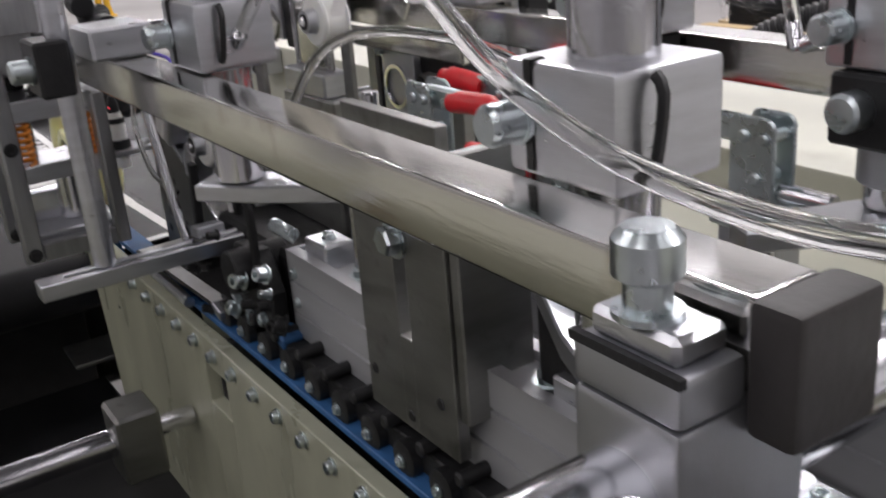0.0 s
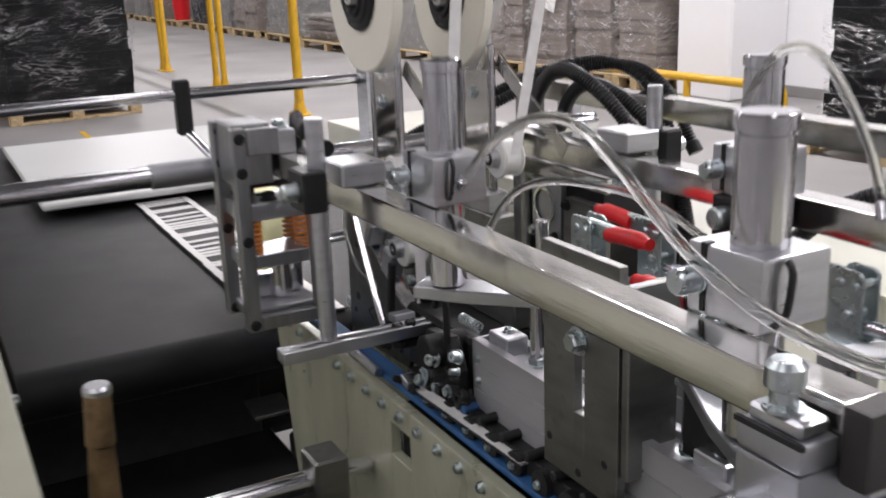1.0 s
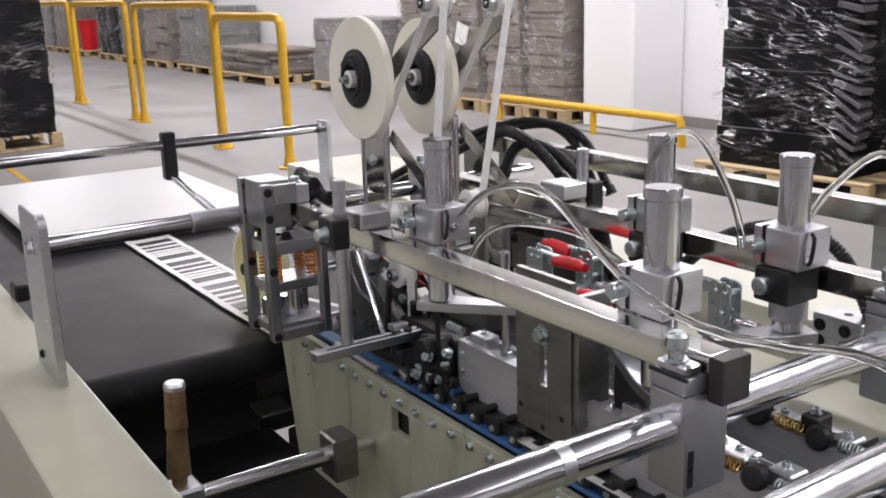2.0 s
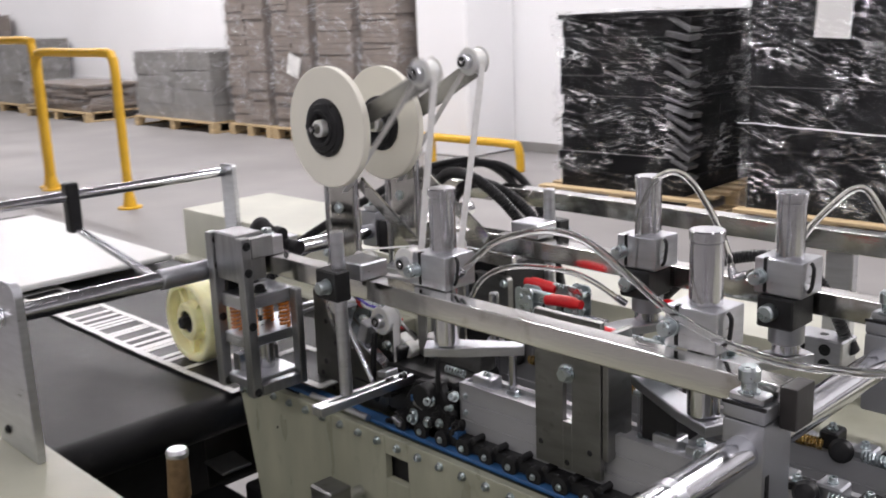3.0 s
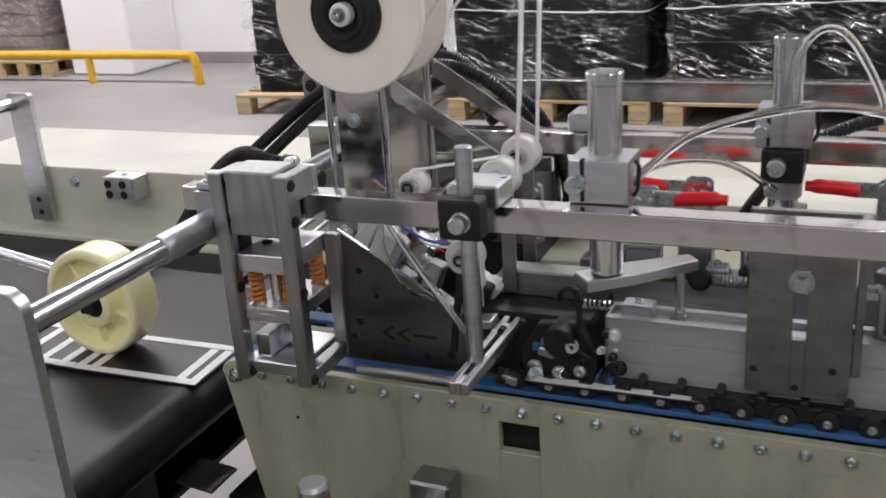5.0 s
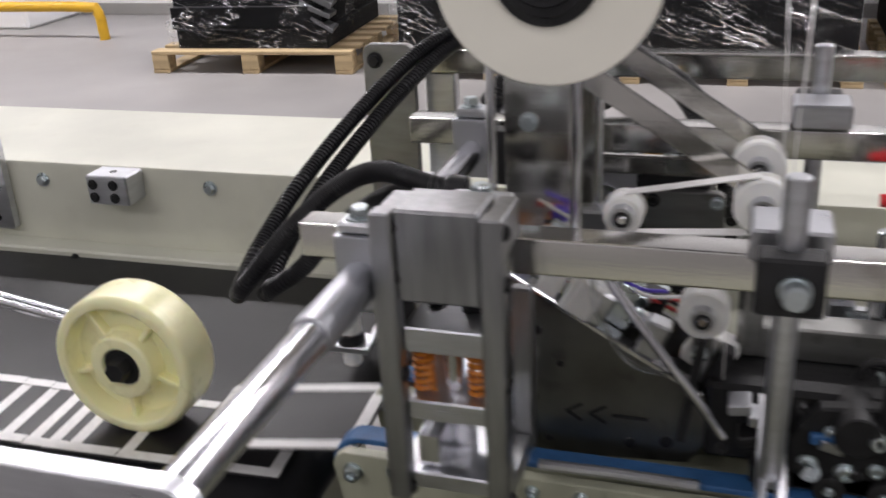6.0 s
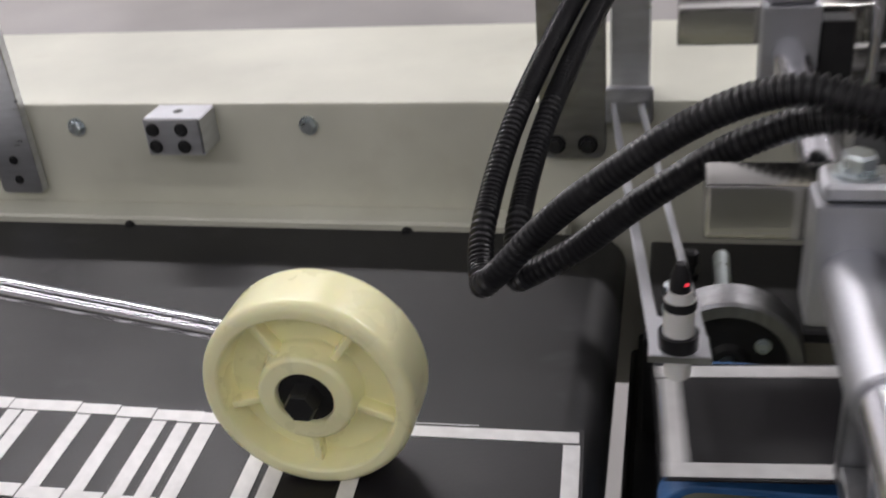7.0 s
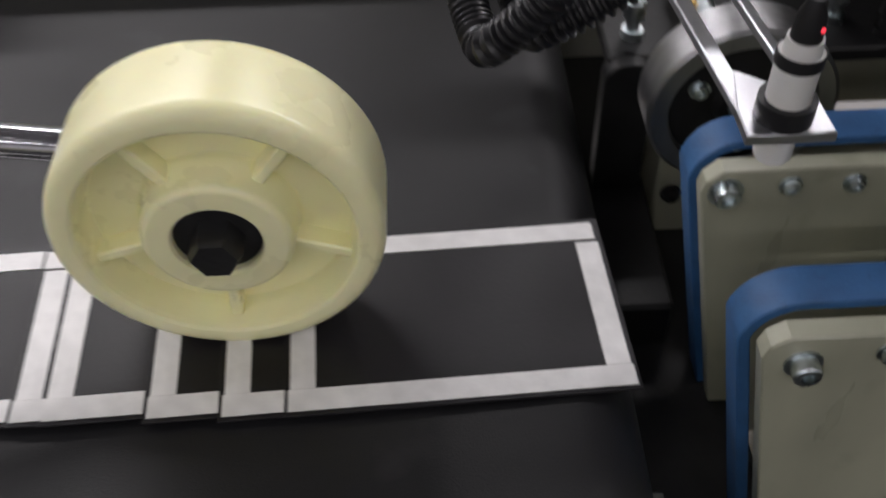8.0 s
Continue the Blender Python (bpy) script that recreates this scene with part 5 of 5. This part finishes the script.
for k in range(26):
    u = rnd.uniform(0.08, 0.98)
    cx, cz = 0.405 + 0.170 * u, 1.048 - 0.098 * u
    sx, sz, sy = rnd.uniform(0.006, 0.017), rnd.uniform(0.006, 0.015), rnd.uniform(-0.026, 0.034)
    mat_ = (WHITE_NYLON, ALU, WHITE_NYLON, ZINC, BLACK_PLASTIC)[k % 5]
    part("small_block", box(cx - sx, cx + sx, sy - 0.010, sy + 0.010, cz - sz, cz + sz + 0.01, 0.002, None, Matrix.Rotation(radians(31 + rnd.uniform(-12, 12)), 4, "Y")), mat_, head)
    if k % 3 == 0:
        part("knob", lathe((cx, -0.016, cz + 0.012), (cx, -1, cz + 0.012), [(0, 0), (0, 0.007), (0.006, 0.0065), (0.007, 0.004), (0.007, 0)], 16), WHITE_NYLON if k % 2 else ZINC, head)
for k, (mat_, dz) in enumerate(((RED_WIRE, 0.02), (PURPLE, 0.03), (BLACK_PLASTIC, 0.012), (RED_WIRE, 0.008), (WHITE_NYLON, 0.024))):
    pts = [(0.41 + 0.03 * j + rnd.uniform(-0.008, 0.008), rnd.uniform(-0.02, 0.03), 1.050 - 0.018 * j + dz + rnd.uniform(-0.008, 0.008)) for j in range(5)]
    part("wire", sweep(smooth_line(pts, 0.006), 0.0016, 6), mat_, head)
part("plug", box(0.418, 0.432, -0.016, 0.0, 1.052, 1.064, 0.002), PURPLE, head, "violet plug")
part("crank", box(0.545, 0.552, -0.045, -0.038, 0.905, 1.0, 0.001, None, Matrix.Rotation(radians(8), 4, "Y")), BLACK, head)
part("thin_lever", sweep(smooth_line([(0.470, -0.05, 1.070), (0.505, -0.055, 1.02), (0.555, -0.06, 0.955), (0.575, -0.06, 0.925)], 0.01), 0.004, 10), CHROME, head, "bent bright lever")
part("wire_loop", sweep(smooth_line([(0.470, -0.045, 1.075), (0.475, -0.06, 1.03), (0.500, -0.06, 0.985), (0.530, -0.05, 0.97)], 0.008), 0.0022, 8), CLEAR, head)
# marks drawn on the plate by hand: two chevrons and a stroke
for cx in (0.452, 0.472):
    for s in (-1, 1):
        part("mark", box(cx - 0.008, cx + 0.008, -0.0246, -0.0241, 0.9085 + s * 0.004, 0.9115 + s * 0.004, 0, None, Matrix.Rotation(radians(-s * 32), 4, "Y")), BLACK, head, "black hand-drawn mark", smooth=False)
part("mark", box(0.484, 0.514, -0.0246, -0.0241, 0.9085, 0.9115, 0), BLACK, head, "black hand-drawn mark", smooth=False)
for hx, hz in ((0.42, 0.985), (0.44, 0.955), (0.415, 0.92), (0.43, 0.88), (0.50, 0.885), (0.53, 0.89), (0.405, 0.90)):
    part("hole", rod((hx, -0.0247, hz), (hx, -0.020, hz), rnd.uniform(0.003, 0.0065)), BLACK, head)
dark = thing("glue_unit", (0.65, 0, 0.87), "dark glue unit with rollers, a hook and springs between the carriers", "glue unit")
part("body", slab([(0.628, 0.880), (0.624, 0.925), (0.645, 0.955), (0.690, 0.960), (0.708, 0.930), (0.705, 0.880)], "y", -0.050, -0.036, 0.002), BLACK, dark)
part("body", box(0.560, 0.70, -0.03, 0.06, 0.885, 0.955, 0.004), BLACK, dark)
for bx, bz, r in ((0.640, 0.905, 0.006), (0.668, 0.900, 0.0065), (0.655, 0.935, 0.005), (0.690, 0.905, 0.005)):
    part("screw", socket_screw((bx, -0.050, bz), (0, -1, 0), r, 0.004), ZINC, dark)
part("dark_roller", rod((0.672, -0.066, 0.942), (0.672, -0.02, 0.942), 0.017), BLACK, dark)
part("hook", sweep(smooth_line([(0.690, -0.05, 0.950), (0.690, -0.05, 0.990), (0.683, -0.05, 1.000), (0.672, -0.05, 0.996), (0.668, -0.05, 0.985)], 0.005), 0.0035, 8), BLACK, dark)
coil = [Vector((0.685 + 0.035 * a / 60, -0.03 + 0.0045 * math.cos(a * 0.7), 0.975 + 0.0045 * math.sin(a * 0.7))) for a in range(61)]
part("spring", sweep(coil, 0.0012, 6), ZINC, dark)
rnd = random.Random(21)
for k in range(22):
    bx, bz = rnd.uniform(0.575, 0.735), rnd.uniform(0.885, 0.965)
    by = -0.052 - rnd.uniform(0.0, 0.010)
    if k % 3:
        part("screw", socket_screw((bx, by, bz), (rnd.uniform(-0.3, 0.3), -1, rnd.uniform(0, 0.5)), rnd.uniform(0.003, 0.006), 0.008), (ZINC, BLACK, BLACK, BLACK)[k % 4], dark)
    else:
        part("small_block", box(bx - 0.008, bx + 0.010, by, -0.036, bz - 0.004, bz + 0.005, 0.001, None, Matrix.Rotation(rnd.uniform(-0.5, 0.5), 4, "Y")), (ALU, BLACK, BLUE, ALU_DULL)[k % 4], dark)
part("cover_strip", sweep(smooth_line([(0.43, -0.066, 0.881), (0.49, -0.066, 0.882), (0.56, -0.066, 0.881)], 0.02), 0.005, 10), ALU, dark, "bright guide strip on the carrier edge")
part("mid_bar", box(0.58, 0.70, 0.02, 0.05, 0.955, 0.985, 0.002), STEEL_DARK, dark)
part("stay", rod((0.69, 0.06, 0.90), (0.69, 0.06, 1.06), 0.007), CHROME, dark)
hub2 = thing("feed_unit", (1.25, 0.0, 0.9), "black feed unit with springs and knobs at the machine's head", "feed unit")
part("body", box(1.215, 1.300, -0.03, 0.02, 0.885, 0.945, 0.003), ALU, hub2)
part("plate", box(1.235, 1.29, -0.055, -0.031, 0.90, 0.935, 0.002), ALU_DULL, hub2)
for bx, by, bz, r in ((1.27, -0.062, 0.945, 0.013), (1.315, -0.05, 0.930, 0.011), (1.24, -0.06, 0.895, 0.010), (1.33, -0.02, 0.955, 0.012)):
    part("knob", lathe((bx, by, bz), (bx + 0.3, by - 1, bz + 0.2), [(0, 0), (0, r), (0.004, r * 1.1), (0.016, r), (0.018, r * 0.6), (0.018, 0)], 18), BLACK_PLASTIC, hub2)
for by in (-0.045, 0.0):
    coil = [Vector((1.24 + 0.055 * a / 80, by + 0.006 * math.cos(a * 0.7), 0.958 + 0.006 * math.sin(a * 0.7))) for a in range(81)]
    part("spring", sweep(coil, 0.0014, 6), ZINC, hub2)
part("black_body", box(1.300, 1.44, -0.06, 0.03, 0.885, 0.935, 0.003), BLACK, hub2)
part("side_arm", box(1.225, 1.44, -0.072, -0.060, 0.872, 0.893, 0.002), BLACK, hub2)
part("rear_body", box(1.22, 1.44, 0.06, 0.13, 0.885, 0.94, 0.003), BLACK, hub2)
for k in range(5):
    part("link", box(1.235 + 0.042 * k, 1.262 + 0.042 * k, 0.02, 0.055, 0.90, 0.935 + 0.006 * (k % 2), 0.003), (BLACK, ZINC, BLUE, BLACK, ALU)[k], hub2)
    part("link_screw", socket_screw((1.248 + 0.042 * k, -0.072, 0.882), (0, -1, 0), 0.005, 0.004), ZINC, hub2)
part("paper_tag", box(1.235, 1.275, -0.0755, -0.0735, 0.872, 0.890, 0), PAPER, hub2)


def rail_gear(name, x, y, label, seed):
    """A run of small blocks, springs and black knobs bolted on a roller rail."""
    g = thing(name, (x, y, 0.953), label, "rail fittings", "fittings on the roller rails")
    rnd = random.Random(seed)
    for k in range(7):
        cx = x + 0.036 * k
        w, h = rnd.uniform(0.010, 0.016), rnd.uniform(0.016, 0.034)
        part("block", box(cx - w, cx + w, y - 0.014, y + 0.012, 0.9535, 0.9535 + h, 0.002), (ALU_DULL, BLACK, ALU, BLACK_PLASTIC)[k % 4], g)
        part("screw", socket_screw((cx, y - 0.002, 0.9535 + h), (0, 0, 1), 0.0042, 0.005), ZINC, g)
        part("side_screw", socket_screw((cx + 0.004, y - 0.014, 0.962), (0, -1, 0), 0.0036, 0.003), ZINC if k % 2 else BLACK, g)
        if k % 2:
            part("knob", lathe((cx + 0.016, y - 0.010, 0.968), (cx + 0.03, y - 0.06, 0.985), [(0, 0), (0, 0.005), (0.006, 0.005), (0.007, 0.009), (0.011, 0.0125), (0.018, 0.0130), (0.023, 0.0095), (0.025, 0)], 20), BLACK_PLASTIC, g, "black ball knob")
        else:
            coil = [Vector((cx + 0.004 + 0.030 * a / 64, y - 0.020 + 0.0055 * math.cos(a * 0.75), 0.972 + 0.0055 * math.sin(a * 0.75))) for a in range(65)]
            part("spring", sweep(coil, 0.0013, 6), BRASS if k % 4 else ZINC, g)
    return g


rail_gear("rail_fittings", 1.045, 0.094, "row of small blocks, springs and black knobs on the roller rail", 3)
rail_gear("rail_fittings", 1.060, -0.016, "row of small blocks, springs and black knobs on the roller rail", 9)
rail_gear("rail_fittings", 0.665, 0.094, "row of small blocks, springs and black knobs on the roller rail", 14)

# ---- hoses ----
def hose(points, r, material, name, label, ribs=0.0, step=0.00110, group="corrugated hoses"):
    h = thing(name, points[0], label, "hose", group)
    line = smooth_line(points, step if ribs else 0.006)
    tube = part("tube", sweep(line, r, 14, None, ribs), material, h)
    for a, b in ((line[0], line[4]), (line[-1], line[-5])):
        way = (b - a).normalized()
        part("ferrule", rod(a - way * 0.004, a + way * 0.012, r * 1.22, seg=16), BLACK_PLASTIC if ribs else CHROME, tube)
    return h


A = [(0.372, -0.060, 1.120), (0.345, -0.060, 1.122), (0.300, -0.045, 1.126), (0.254, -0.030, 1.104), (0.200, -0.012, 1.058), (0.165, 0.0, 1.022), (0.130, 0.003, 0.982),
     (0.121, 0.018, 0.975), (0.124, 0.045, 1.005), (0.149, 0.10, 1.064), (0.200, 0.16, 1.138), (0.244, 0.20, 1.178), (0.305, 0.235, 1.194), (0.355, 0.26, 1.17), (0.40, 0.27, 1.10)]
for k, f in ((8, 0.03), (9, 0.08), (10, 0.16), (11, 0.20), (12, 0.22), (13, 0.22), (14, 0.22)):
    A[k] = tuple(e + (p - e) * (1 + f) for p, e in zip(A[k], (0.375, -0.682, 1.358)))
hose(A, 0.0090, HOSE, "black_hose", "black corrugated cable hose looping over the belt", 0.0022)
hose([(x + 0.022, y + 0.014, z - 0.020 if k < 6 else z - 0.004) for k, (x, y, z) in enumerate(A)], 0.0090, HOSE, "black_hose", "black corrugated cable hose looping over the belt", 0.0022)
hose([(0.30, 0.30, 1.09), (0.335, 0.30, 1.14), (0.39, 0.29, 1.165), (0.45, 0.29, 1.155), (0.50, 0.31, 1.11), (0.53, 0.33, 1.05), (0.54, 0.35, 0.95)], 0.0100, HOSE, "black_hose", "black corrugated cable hose arching behind the reels", 0.0012)
hose([(0.33, 0.33, 1.08), (0.36, 0.33, 1.125), (0.41, 0.325, 1.145), (0.47, 0.33, 1.132), (0.52, 0.345, 1.09), (0.55, 0.36, 1.02), (0.56, 0.37, 0.95)], 0.0100, HOSE, "black_hose", "black corrugated cable hose arching behind the reels", 0.0012)
hose([(0.80, 0.22, 0.96), (0.84, 0.22, 1.03), (0.90, 0.24, 1.09), (0.98, 0.26, 1.115), (1.04, 0.28, 1.09), (1.08, 0.3, 1.0)], 0.0085, HOSE, "black_hose", "black corrugated cable hose behind a beam", 0.001)
CLEAR_GROUP = "clear air hoses"
hose([(0.748, -0.064, 1.120), (0.765, -0.062, 1.136), (0.804, -0.060, 1.168), (0.865, -0.070, 1.191), (0.921, -0.080, 1.201), (0.968, -0.090, 1.197), (1.012, -0.092, 1.175), (1.066, -0.100, 1.150),
      (1.112, -0.104, 1.135), (1.149, -0.106, 1.128), (1.199, -0.104, 1.124), (1.253, -0.100, 1.129), (1.33, -0.08, 1.13), (1.42, 0.0, 1.05), (1.50, 0.06, 0.985)], 0.0042, CLEAR, "air_hose", "clear plastic air hose curving over the beam", group=CLEAR_GROUP)
hose([(0.715, -0.02, 1.06), (0.727, 0.0, 1.098), (0.760, 0.02, 1.116), (0.800, 0.06, 1.111), (0.830, 0.09, 1.095), (0.861, 0.12, 1.064)], 0.0038, CLEAR, "air_hose", "clear plastic air hose between two cylinders", group=CLEAR_GROUP)
hose([(0.868, 0.142, 1.08), (0.868, 0.140, 1.127), (0.871, 0.140, 1.178), (0.887, 0.150, 1.220), (0.908, 0.160, 1.231), (0.930, 0.170, 1.215), (0.957, 0.180, 1.167), (0.970, 0.185, 1.130), (0.980, 0.18, 1.105)], 0.0042, CLEAR, "air_hose", "clear plastic air hose looping beside a cylinder", group=CLEAR_GROUP)
hose([(0.985, 0.182, 1.105), (1.003, 0.185, 1.113), (1.042, 0.200, 1.140), (1.065, 0.220, 1.181), (1.098, 0.250, 1.217), (1.106, 0.300, 1.182), (1.090, 0.400, 1.118)], 0.0042, CLEAR, "air_hose", "clear plastic air hose looping beside a cylinder", group=CLEAR_GROUP)


# ---- what moves ----
def motions():
    STEPS = [k * PERIOD / 6 for k in range(int(8.0 / (PERIOD / 6)) + 1)] + [8.0]
    for k, a in enumerate(ARMS):
        walk(a, [(t, pose(*PIVOTS[k], 0, -arm_angle(k, t), 0)) for t in STEPS])
        down, low_run, feed = TAPES[k]
        rows_down, rows_low, rows_feed = [], [], []
        for t in STEPS:
            g = radians(arm_angle(k, t))
            x, y, z = PIVOTS[k]
            tip = Vector((x + ARM * math.cos(g), y - 0.022, z + ARM * math.sin(g)))
            low = Vector(LEAD[k]) + Vector((0.0195, -0.006, 0.0))
            top = tip + Vector((0.0182, 0, -0.004))
            d = low - top
            lean = math.degrees(math.asin(d.y / d.length))
            rows_down.append((t, pose(*top, lean, math.degrees(math.atan2(-d.x, -d.z)), 0)))
            rows_low.append((t, pose(*low, lean, math.degrees(math.atan2(-d.x, -d.z)), 0)))
            start = Vector((x + 0.030, y - 0.040, z - 0.080))
            d = start - tip
            at = tip + Vector((-0.012, -0.004, -0.010))
            rows_feed.append((t, pose(*at, 0, math.degrees(math.atan2(-d.x, -d.z)), 0)))
        walk(down, rows_down)
        walk(low_run, rows_low)
        walk(feed, rows_feed)
    for k, r in enumerate(REELS):
        x, y, z = r.location
        walk(r, [(t, pose(x, y, z, 0, -150 * t, 0)) for t in [0.4 * j for j in range(21)]])
    for b, land, dx, dy, dr in BOARDS:
        times = {0.0, 8.0}
        for s in (-1.55, -0.30, -0.22, -0.16, -0.11, -0.07, -0.03, 0.0, 0.06, 0.5):
            if 0 < land + s < 8:
                times.add(round(land + s, 3))
        walk(b, [(t, board_pose(t, land, dx, dy, dr)) for t in sorted(times)])


motions()
